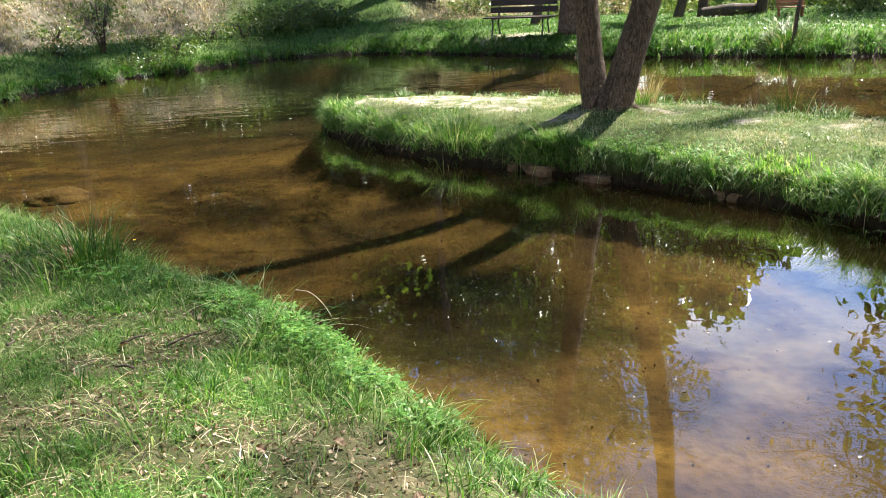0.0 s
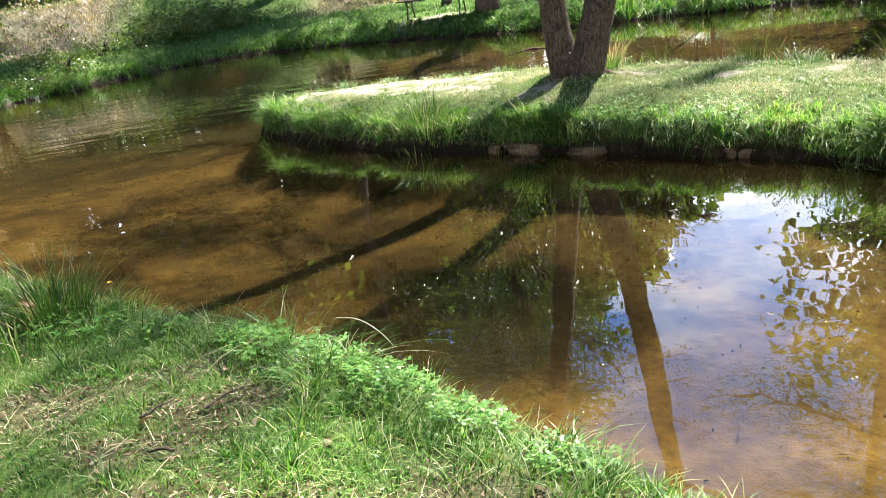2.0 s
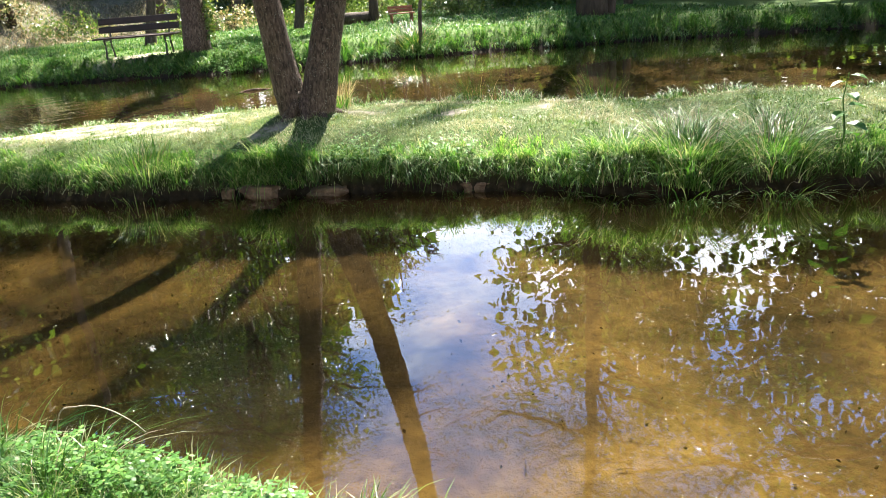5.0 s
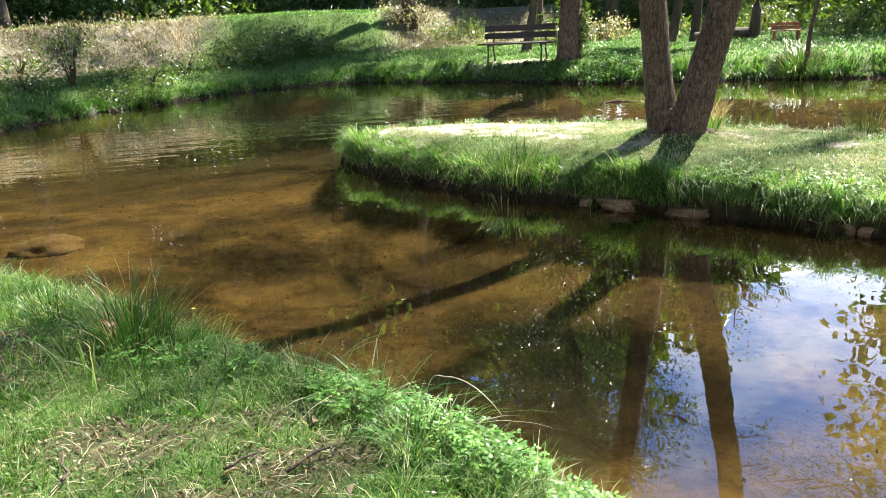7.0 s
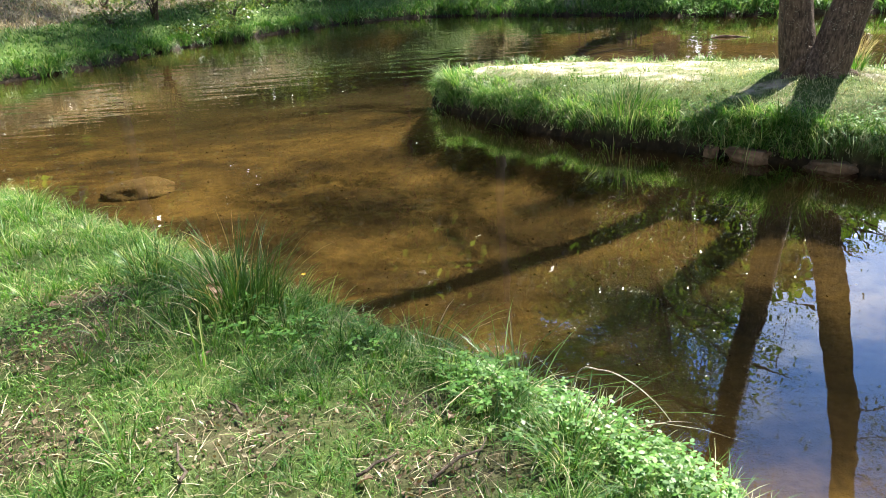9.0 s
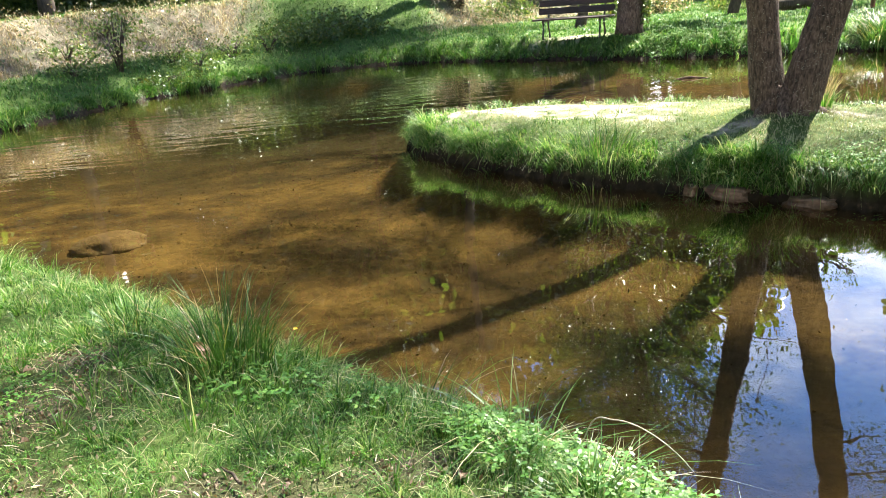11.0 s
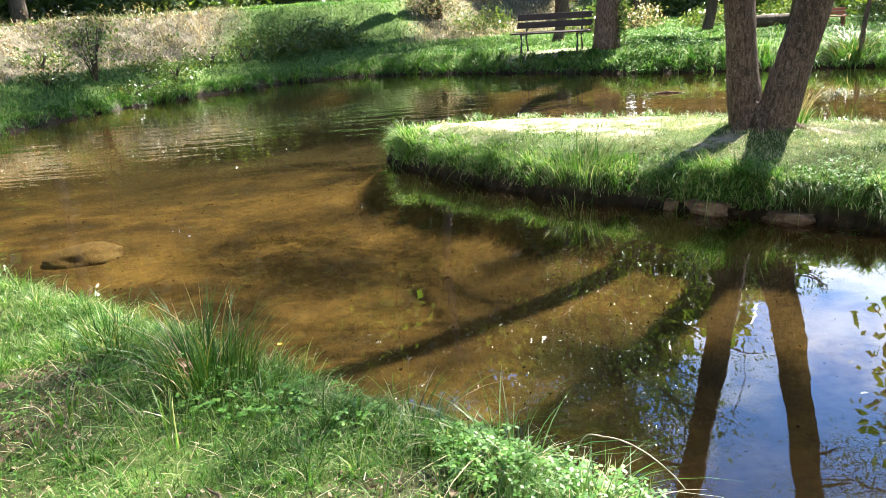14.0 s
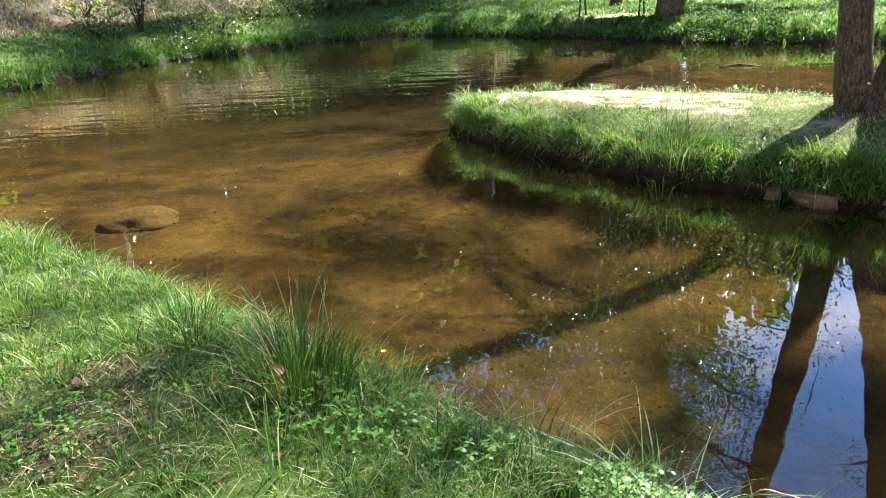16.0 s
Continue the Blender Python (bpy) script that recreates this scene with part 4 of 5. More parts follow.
def wood_tree(seed, tall, clear, width, per=7, leaf=0.2, mat=M_WOODS, bark=M_BARK_DARK, trunk_r=0.17, label="", lean=(0, 0)):
    """A woodland tree: bare trunk, limbs, crown of loose sprays."""
    rng = random.Random(seed)
    tree = tagged(new("tree"), label, "tree")
    pts = [(lean[0] * k / 6 + rng.uniform(-0.08, 0.08) * (k > 0), lean[1] * k / 6 + rng.uniform(-0.08, 0.08) * (k > 0), tall * 0.92 * k / 6 - 0.15 * (k == 0)) for k in range(7)]
    rad = [trunk_r * (1.25 if k == 0 else 1 - 0.13 * k) for k in range(7)]
    bm = bmesh.new()
    p, r = smooth_path(pts, rad, 4)
    tube(bm, p, r, 12, 0.05, seed)
    part("trunk", bm, bark, tree)
    limbs, ends = [], []
    z = clear
    while z < tall * 0.9:
        a = Vector(pts[0]).lerp(Vector(pts[-1]), z / (tall * 0.92))
        az, el = rng.uniform(0, 360), rng.uniform(5, 45)
        k = 1 - abs((z - clear) / (tall - clear) - 0.35)
        branch_ends(rng, a, (math.cos(radians(az)), math.sin(radians(az)), math.tan(radians(el))), width * (0.45 + 0.55 * k), 0.06, 1, limbs, ends)
        z += (tall - clear) / 22
    limb_part("limb", limbs, bark, tree, 5)
    s = 0.28 * width / 2
    ob = new("crown", leaf_mesh("crown", ends, (s, s, s * 0.8), per, leaf, mat, 0.3, seed))
    ob.parent = tree
    return tree


def place(ob, x, y, rz=0.0, s=1.0, dz=0.0):
    ob.matrix_world = Matrix.Translation((x, y, on(x, y) + dz)) @ Matrix.Rotation(rz, 4, 'Z') @ Matrix.Diagonal((s, s, s, 1))
    return ob



twin_tree()


def bush_mesh(name, blobs, per, leaf, mat, seed, droop=0.2):
    """Leaves filling uneven mounds: blobs are (x, y, z, rx, ry, rz)."""
    rng = np.random.default_rng(seed)
    c = []
    for x, y, z, rx, ry, rz in blobs:
        v = rng.normal(0, 1, (per, 3))
        v /= np.linalg.norm(v, axis=1)[:, None]
        v *= (rng.uniform(0.15, 1, per) ** 0.45)[:, None]
        v[:, 2] = np.abs(v[:, 2])
        lump = 1 + 0.25 * np.sin(v[:, 0] * 5 + seed) * np.cos(v[:, 1] * 6 + x)
        c.append(np.array([x, y, z]) + v * np.array([rx, ry, rz]) * lump[:, None])
    return leaf_mesh(name, np.concatenate(c), (0.05, 0.05, 0.04), 1, leaf, mat, droop, seed + 1)


def ivy_on(tree, r, tall, seed):
    rng = np.random.default_rng(seed)
    n = 900
    a, z = rng.uniform(-0.3, 2.4, n) + rng.normal(0, 0.3, n), rng.uniform(0.25, tall, n)
    c = np.stack([np.cos(a) * r * 1.1 + 0.12 * (z / tall), np.sin(a - 1.4) * r * 1.1, z], 1)
    ob = new("ivy", leaf_mesh("ivy", c, (0.05, 0.05, 0.05), 2, 0.08, M_LEAF, 0.5, seed))
    ob.parent = tree
    tagged(ob, "green ivy leaves climbing the trunk")


bench_tree = place(wood_tree(11, 9.0, 3.0, 2.6, 36, 0.09, M_LEAF, M_BARK, 0.25, "stout ivy-grown tree beside the park bench"), 2.45, 17.64)
ivy_on(bench_tree, 0.25, 2.4, 5)

# woodland behind the far bank, and unseen trees added round the clearing to cut sky light
tall_kinds = [wood_tree(21 + i, 17.0 + i, 1.0, 4.2, 18, 0.46, label="tall dark woodland tree in the ring that closes off the sky") for i in range(3)]
high_kinds = [wood_tree(27 + i, 17.0 + i, 11.5, 3.0, 22, 0.21, trunk_r=0.2, label="tall bare-trunked tree, its high crown placed to block light") for i in range(2)]
low_kinds = [wood_tree(31 + i, 5.6 + 0.5 * i, 3.0, 1.7, 13, 0.10, trunk_r=0.11, label="young slender tree behind the far lawn", lean=(0.5 - 0.5 * i, 0.2)) for i in range(3)]
# spots beside and behind the camera are unseen, added to close off the sky
tall_spots = [(-16.5, 26.0), (-14, 30.0), (-11.0, 33.0), (-8.0, 34.5), (-5.0, 34.0), (-2.0, 38.5), (1.0, 40.5), (4.0, 42), (-18, 33), (-10, 39), (-4, 40), (2, 40), (-20, 21), (-19, 16), (-18, 10.5), (-17, 5), (-16, -0.5),
              (20.0, 11.5), (18.5, 5.5), (19.5, 24.5), (18.5, 2.0), (16, -4), (12, -9), (7, -11.5), (2, -13), (-3.5, -12.5), (-9, -10), (-13, -5.5), (22, 17), (23, 10), (20, 27)]
# far crowns placed to shade the far bank; last two unseen, blocking sky
high_spots = [(-1.0, 25.2), (3.4, 28.0), (6.2, 28.6), (-13.0, 24.5), (2.6, -2.4), (5.6, -2.2)]
low_spots = [(11.5, 26.5), (11, 29), (14, 30), (13.2, 22.0), (11.2, 14.9), (13.5, 16.8), (15.5, 26), (12.5, 26.8), (17, 30)]
slim_kinds = [wood_tree(36 + i, 6.0 + 0.4 * i, 4.2, 1.2, 7, 0.085, trunk_r=0.12, label="slim dark young tree on the far lawn", lean=(0.9 - 0.5 * i, 0.1)) for i in range(3)]
slim_spots = [(5.75, 20.9), (6.35, 20.75), (7.75, 20.4), (1.95, 20.7)]
# broad crowns behind and above the camera, added out of view to lower sky fill
unseen_kinds = [wood_tree(51 + i, 13.0 + i, 4.8, 5.2, 20, 0.36, trunk_r=0.24, label="broad leafy tree added unseen behind the bank to block sky light") for i in range(2)]
unseen_spots = [(-3.6, -2.6), (1.6, -4.2), (-8.2, 0.6), (-1.2, -8.0), (-6.6, -5.0), (5.0, -6.0), (-11.5, 4.0)]
rr = random.Random(3)
for kinds, spots in ((tall_kinds, tall_spots), (unseen_kinds, unseen_spots), (high_kinds, high_spots), (slim_kinds, slim_spots), (low_kinds, low_spots)):
    for i, (x, y) in enumerate(spots):
        m = Matrix.Translation((x, y, on(x, y))) @ Matrix.Rotation(0.0 if kinds is slim_kinds else rr.uniform(0, 6.28), 4, 'Z')
        if i < len(kinds):
            kinds[i].matrix_world = m
        else:
            copy_thing(kinds[i % len(kinds)], m)

place(wood_tree(45, 17.0, 7.5, 4.6, 120, 0.085, M_LEAF, M_BARK_DARK, 0.3, "leafy tree on the far bank of the channel"), 10.7, 14.9)
# the tree whose boughs hang over the channel
place(wood_tree(44, 8.5, 2.4, 4.4, 64, 0.042, M_LEAF, M_BARK, 0.2, "broad tree with boughs spreading over the channel"), 7.6, 3.6)


def undergrowth():
    rng = np.random.default_rng(12)
    blobs = []
    for x in np.arange(-18, 19, 0.55):
        for row in range(3):
            xx = x + rng.uniform(-0.3, 0.3)
            base = 27.0 + row * 1.9 + 4.0 * ease(-8, -4, xx) * ease(11, 7, xx) - 2.2 * ease(8, 16, xx) + rng.uniform(-0.5, 0.5)
            base -= 1.4 * ease(-4, -14, xx)
            r = rng.uniform(0.5, 1.0)
            blobs.append((xx, base, on(xx, base) - 0.1, r, r, rng.uniform(1.1, 1.9) + 0.7 * row))
    for k in np.arange(0, 1, 0.035):
        for row in range(2):
            xx, yy = 9.5 + 14 * k + rng.uniform(-0.4, 0.4) + row, 23.5 - 14.5 * k + rng.uniform(-0.4, 0.4) + row
            r = rng.uniform(0.6, 1.1)
            blobs.append((xx, yy, on(xx, yy) - 0.1, r, r, rng.uniform(0.7, 1.3) + 0.6 * row))
    me = bush_mesh("undergrowth", blobs, 190, 0.19, M_WOODS, 4)
    tagged(new("undergrowth", me), "dark tangled undergrowth below the woodland trees", "undergrowth", kind="stuff")


undergrowth()


def woodland_belt():
    """The closed leafy wall of the wood, low where the sky opens."""
    rng = np.random.default_rng(31)
    blobs = []
    line = [(-27, 8), (-26, 18), (-23, 27), (-16, 34), (-8, 37.5), (2, 38.5), (11, 37.5), (19, 33), (25, 26), (28, 17), (29, 8)]
    pts = np.array(line, float)
    for a, b in zip(pts, pts[1:]):
        n = int(np.hypot(*(b - a)) / 1.3)
        for k in range(n):
            x, y = a + (b - a) * (k + rng.uniform(0, 1)) / n
            top = 17.0 - 9.5 * float(ease(10, 18, x))
            z = 0.0
            while z < top:
                r = rng.uniform(1.3, 2.0)
                blobs.append((x + rng.uniform(-0.7, 0.7), y + rng.uniform(-1.2, 1.2), 1.0 + z - 0.6, r, r, rng.uniform(1.3, 2.2)))
                z += rng.uniform(1.2, 1.9)
    me = bush_mesh("woodland", blobs, 220, 0.72, M_WOODS, 8)
    tagged(new("woodland", me), "closed dark green wall of the wood", "woods", kind="stuff")


woodland_belt()


def shrub(name, label, x, y, blobs, per, leaf, mat, seed, stems=7, reach=0.6):
    """A shrub: thin stems from one foot, and leaves."""
    ob = tagged(new(name), label, "shrub")
    ob.location = (x, y, on(x, y))
    rng = random.Random(seed)
    bm = bmesh.new()
    for k in range(stems):
        a = rng.uniform(0, 6.28)
        t = rng.choice(blobs)
        top = (t[0] * 0.8 + rng.uniform(-0.15, 0.15), t[1] * 0.8 + rng.uniform(-0.15, 0.15), t[2] + t[5] * rng.uniform(0.6, 0.95))
        tube(bm, [(0.05 * math.cos(a), 0.05 * math.sin(a), -0.05), (top[0] * 0.45, top[1] * 0.45, top[2] * 0.55), top], [0.016, 0.011, 0.004], 5, 0, k)
    part("stem", bm, M_BARK_DARK, ob)
    leaves = new("foliage", bush_mesh("foliage", blobs, per, leaf, mat, seed))
    leaves.parent = ob
    return ob


shrub("bramble_bush", "dark green bramble bush on the grassy slope", -4.9, 21.6, [(-0.5, 0, 0, 1.0, 0.7, 0.6), (0.5, 0.1, 0, 0.9, 0.6, 0.8), (1.4, 0.2, 0, 0.7, 0.5, 0.55), (0.1, -0.6, 0, 0.8, 0.5, 0.4)], 1500, 0.075, M_LEAF, 61)
shrub("leafy_shrub", "loose leafy shrub on the straw-covered slope", -8.3, 17.7, [(-0.3, 0, 0.1, 0.5, 0.4, 0.9), (0.35, 0, 0.3, 0.45, 0.4, 1.0), (0.05, 0.1, 0.6, 0.4, 0.4, 0.8)], 170, 0.085, M_BRAMBLE, 62, 14)
shrub("low_bush", "low green bush at the far water edge", -7.4, 17.2, [(0, 0, 0, 0.5, 0.4, 0.25), (0.6, 0.2, 0, 0.5, 0.4, 0.3)], 420, 0.06, M_LEAF, 63)
for k, (x, y, r, h) in enumerate(((-1.2, 25.0, 0.9, 0.7), (0.4, 25.3, 1.0, 1.0), (3.4, 23.4, 1.0, 1.0), (4.7, 23.6, 0.8, 0.7), (6.6, 22.8, 0.8, 0.6), (8.6, 22.0, 1.0, 0.9), (10.2, 20.2, 1.0, 0.8))):
    shrub("bramble_bush", "tangled bramble bush behind the far lawn", x, y, [(-r * 0.4, 0, 0, r * 0.7, 0.6, h * 0.8), (r * 0.4, 0.1, 0, r * 0.7, 0.6, h)], 800, 0.085, M_WITHER if k in (0, 3) else M_BRAMBLE, 70 + k)


for k, (x, y, r, h) in enumerate(((-6.4, 19.6, 0.7, 0.55), (-9.6, 18.2, 0.6, 0.5), (-7.5, 18.7, 0.45, 0.35), (-8.9, 16.9, 0.5, 0.35), (-5.7, 20.4, 0.7, 0.6), (-6.9, 18.6, 0.5, 0.4), (-9.3, 19.6, 0.7, 0.5))):
    shrub("bramble_bush", "sparse half-dry bramble tangle on the straw slope", x, y, [(-r * 0.5, 0, 0, r * 0.7, 0.4, h * 0.8), (r * 0.4, 0.1, 0, r * 0.7, 0.4, h)], 210, 0.075, M_BRAMBLE, 90 + k, 9)


def straw_slope():
    """Bleached tufts, arching dead canes and clumps of withered leaves on the far slope."""
    def keep(x, y):
        return straw_mask(x, y) * ease(0.25, 0.75, 0.6 * tufted(x, y, 3.4, 0.2) + 0.4 * tufted(x, y, 8.0, 1.2))
    x, y = scatter(240000, -12, 6, 12, 29, keep)
    h = RNG.gamma(3, 0.03, len(x)) * (0.5 + tufted(x, y, 2.0, 0.8)) + 0.03
    me = blade_mesh("dry_grass", grounded(x, y), h, RNG.uniform(0.008, 0.018, len(x)), RNG.uniform(0.3, 2.2, len(x)), M_STRAW, segs=3)
    tagged(new("dry_grass", me), "bleached dry grass and straw on the far slope", "grass", kind="stuff")
    x, y = scatter(26000, -12, 6, 12, 29, lambda a, b: straw_mask(a, b) * (0.1 + 0.9 * tufted(a, b, 1.5, 2.2)))
    me = blade_mesh("dead_canes", grounded(x, y), RNG.uniform(0.15, 0.5, len(x)), RNG.uniform(0.006, 0.013, len(x)), RNG.uniform(0.6, 2.2, len(x)), M_CANE, segs=6, bend=0.3, fall=RNG.uniform(0, 0.9, len(x)))
    tagged(new("dead_canes", me), "arching dead bramble canes on the far slope", "bramble", kind="stuff")
    x, y = scatter(30000, -12, 6, 12, 29, lambda a, b: straw_mask(a, b) * ease(0.45, 0.8, tufted(a, b, 2.2, 3.1)))
    c = grounded(x, y, 0.0)
    c[:, 2] += RNG.uniform(0.03, 0.35, len(x))
    tagged(new("withered_leaves", leaf_mesh("withered_leaves", c, (0.05, 0.05, 0.04), 3, 0.06, M_WITHER, 0.3, 55)), "withered pale and brown bramble leaves on the far slope", "bramble", kind="stuff")


straw_slope()

# ---- benches ----
def box(bm, size, at, bevel=0.006, turn=None):
    made = bmesh.ops.create_cube(bm, size=1)["verts"]
    bmesh.ops.scale(bm, vec=size, verts=made)
    edges = list({e for v in made for e in v.link_edges})
    if bevel:
        made = list({v for f in bmesh.ops.bevel(bm, geom=edges, offset=bevel, segments=2, affect='EDGES', profile=0.5)["faces"] for v in f.verts} | {v for v in made if v.is_valid})
    if turn:
        bmesh.ops.rotate(bm, cent=(0, 0, 0), matrix=turn, verts=made)
    bmesh.ops.translate(bm, vec=at, verts=made)


def slat(name, length, wide, thick, at, tilt, mat, parent, label=""):
    bm = bmesh.new()
    box(bm, (length, wide, thick), at, 0.008, Matrix.Rotation(tilt, 3, 'X'))
    return part(name, bm, mat, parent, label)


def park_bench():
    b = tagged(new("park_bench"), "dark brown wooden park bench on black cast-iron legs", "bench")
    for y in (-0.20, -0.06, 0.08, 0.21):
        slat("seat_slat", 1.86, 0.125, 0.035, (0, y, 0.43 + 0.02 * abs(y)), 0.03, M_BENCH, b)
    for y, z in ((0.29, 0.60), (0.34, 0.78)):
        slat("back_slat", 1.86, 0.145, 0.032, (0, y, z), radians(90 - 16), M_BENCH, b)
    for x in (-0.68, 0.68):
        bm = bmesh.new()
        tube(bm, *smooth_path([(x, -0.22, -0.02), (x, -0.205, 0.1), (x, -0.16, 0.25), (x, -0.2, 0.40)], [0.03, 0.022, 0.022, 0.026], 4), 8)
        part("front_leg", bm, M_IRON, b)
        bm = bmesh.new()
        tube(bm, *smooth_path([(x, 0.30, -0.02), (x, 0.27, 0.12), (x, 0.20, 0.28), (x, 0.23, 0.42), (x, 0.30, 0.6), (x, 0.38, 0.87)], [0.03, 0.022, 0.022, 0.024, 0.022, 0.018], 4), 8)
        part("back_leg", bm, M_IRON, b)
        bm = bmesh.new()
        tube(bm, *smooth_path([(x, -0.22, 0.395), (x, 0.0, 0.385), (x, 0.24, 0.40)], [0.02, 0.02, 0.02], 3), 8)
        part("seat_bearer", bm, M_IRON, b)
    return b


pb = park_bench()
pb.matrix_world = Matrix.Translation((1.36, 18.02, on(1.36, 18.02) + 0.01)) @ Matrix.Rotation(-0.45, 4, 'Z') @ Matrix.Scale(0.9, 4)


def red_bench():
    b = tagged(new("plank_bench"), "faded red plank bench standing in tall grass", "bench")
    for y in (-0.12, 0.05):
        slat("seat_slat", 1.0, 0.15, 0.035, (0, y, 0.36), 0, M_RED, b)
    for z in (0.46, 0.58):
        slat("back_slat", 1.0, 0.10, 0.03, (0, 0.2, z), radians(78), M_RED, b)
    for x in (-0.4, 0.4):
        bm = bmesh.new()
        box(bm, (0.06, 0.36, 0.36), (x, 0, 0.17))
        part("leg", bm, M_RED, b)
        bm = bmesh.new()
        box(bm, (0.05, 0.04, 0.34), (x, 0.21, 0.47))
        part("back_post", bm, M_RED, b)
    return b


place(red_bench(), 8.0, 19.2, -0.25, 0.66)

# ---- things on the banks ----
def rush_clump(name, label, x, y, n, tall, spread, seed, mat=M_RUSH, width=(0.003, 0.006), lean=(0.15, 0.9)):
    rng = np.random.default_rng(seed)
    a = rng.uniform(0, 2 * np.pi, n)
    r = spread * np.sqrt(rng.uniform(0, 1, n))
    px, py = x + np.cos(a) * r, y + np.sin(a) * r
    pos = np.stack([px - x, py - y, height(px, py) - on(x, y) - 0.01], 1)
    ob = tagged(new(name), label, "plant")
    ob.location = (x, y, on(x, y))
    h, w, ln, turn = tall * rng.uniform(0.35, 1.0, n), rng.uniform(*width, n), rng.uniform(*lean, n), a + rng.normal(0, 0.5, n)
    dry = rng.uniform(0, 1, n) < 0.08
    for nm, k, m, text in (("blade_fan", ~dry, mat, ""), ("dead_fan", dry, M_STRAW, "bleached dead blades")):
        c = tagged(new(nm, blade_mesh(nm, pos[k], h[k], w[k], ln[k], m, segs=5, bend=0.7, turn=turn[k])), text, kind="stuff")
        c.parent = ob
    return ob


big_rush = rush_clump("rush_clump", "dark green clump of rushes with a dead brown leaf", -2.36, 4.30, 330, 0.47, 0.19, 1, M_RUSH, (0.004, 0.008))
rush_clump("rush_clump", "small loose rush tuft at the water edge", -2.95, 4.75, 130, 0.34, 0.12, 2)
rush_clump("sedge_tuft", "grey-green sedge tuft among clover", -1.02, 3.22, 170, 0.24, 0.08, 3, M_LONG, (0.003, 0.006), (0.4, 1.3))
for x, y, n, tall, seed in ((-0.93, 3.36, 90, 0.20, 60), (-0.80, 3.30, 80, 0.19, 61), (-0.62, 3.12, 80, 0.19, 62), (-1.2, 3.5, 90, 0.2, 63), (-1.32, 3.78, 90, 0.22, 64)):
    rush_clump("grass_tuft", "loose green grass tuft among the bank herbs", x, y, n, tall, 0.09, seed, M_LONG, (0.003, 0.007), (0.3, 1.4))
rush_clump("sedge_tuft", "pale sunlit sedge leaning over the near water edge", -1.16, 3.74, 70, 0.34, 0.12, 15, M_LONG, (0.005, 0.010), (0.6, 1.8))
rush_clump("sedge_tuft", "pale sunlit sedge leaning over the near water edge", -0.93, 3.56, 50, 0.28, 0.08, 16, M_LONG, (0.005, 0.010), (0.6, 1.8))
rush_clump("sedge_tuft", "pale sunlit sedge leaning over the near water edge", -1.52, 4.02, 60, 0.30, 0.12, 17, M_LONG, (0.004, 0.008), (0.5, 1.6))
rush_clump("sedge_tuft", "tall bright sedge tuft on the spit's edge", -0.12, 7.62, 260, 0.32, 0.26, 4, M_LONG, (0.005, 0.010))
rush_clump("sedge_tuft", "broad hanging sedge tuft on the channel bank", 3.25, 4.72, 460, 0.40, 0.30, 6, M_LONG, (0.006, 0.011), (0.6, 1.5))
rush_clump("sedge_tuft", "broad hanging sedge tuft on the channel bank", 3.75, 4.42, 420, 0.40, 0.28, 7, M_LONG, (0.006, 0.011), (0.6, 1.5))
rush_clump("sedge_tuft", "broad hanging sedge tuft on the channel bank", 2.85, 5.05, 260, 0.30, 0.2, 8, M_LONG, (0.007, 0.013), (0.6, 1.5))
rush_clump("rush_clump", "dark rush clump at the spit's back edge", 3.45, 8.0, 260, 0.5, 0.2, 9)
rush_clump("rush_clump", "dark rush clump at the spit's back edge", 4.35, 7.0, 320, 0.55, 0.25, 10)
rush_clump("rush_clump", "dark rush clump at the spit's back edge", 2.75, 8.8, 180, 0.42, 0.16, 14)
rush_clump("sedge_tuft", "bright grass tuft beside the twin tree's foot", 1.86, 7.95, 90, 0.24, 0.07, 11, M_LONG, (0.006, 0.01))
rush_clump("dry_tuft", "dry brown grass tuft behind the twin tree", 2.0, 8.35, 160, 0.42, 0.12, 12, M_STRAW, (0.005, 0.008), (0.1, 0.6))
rush_clump("sedge_tuft", "dark overhanging sedge on the far bank", 6.3, 15.1, 420, 0.45, 0.4, 13, M_RUSH, (0.010, 0.016), (0.5, 1.4))


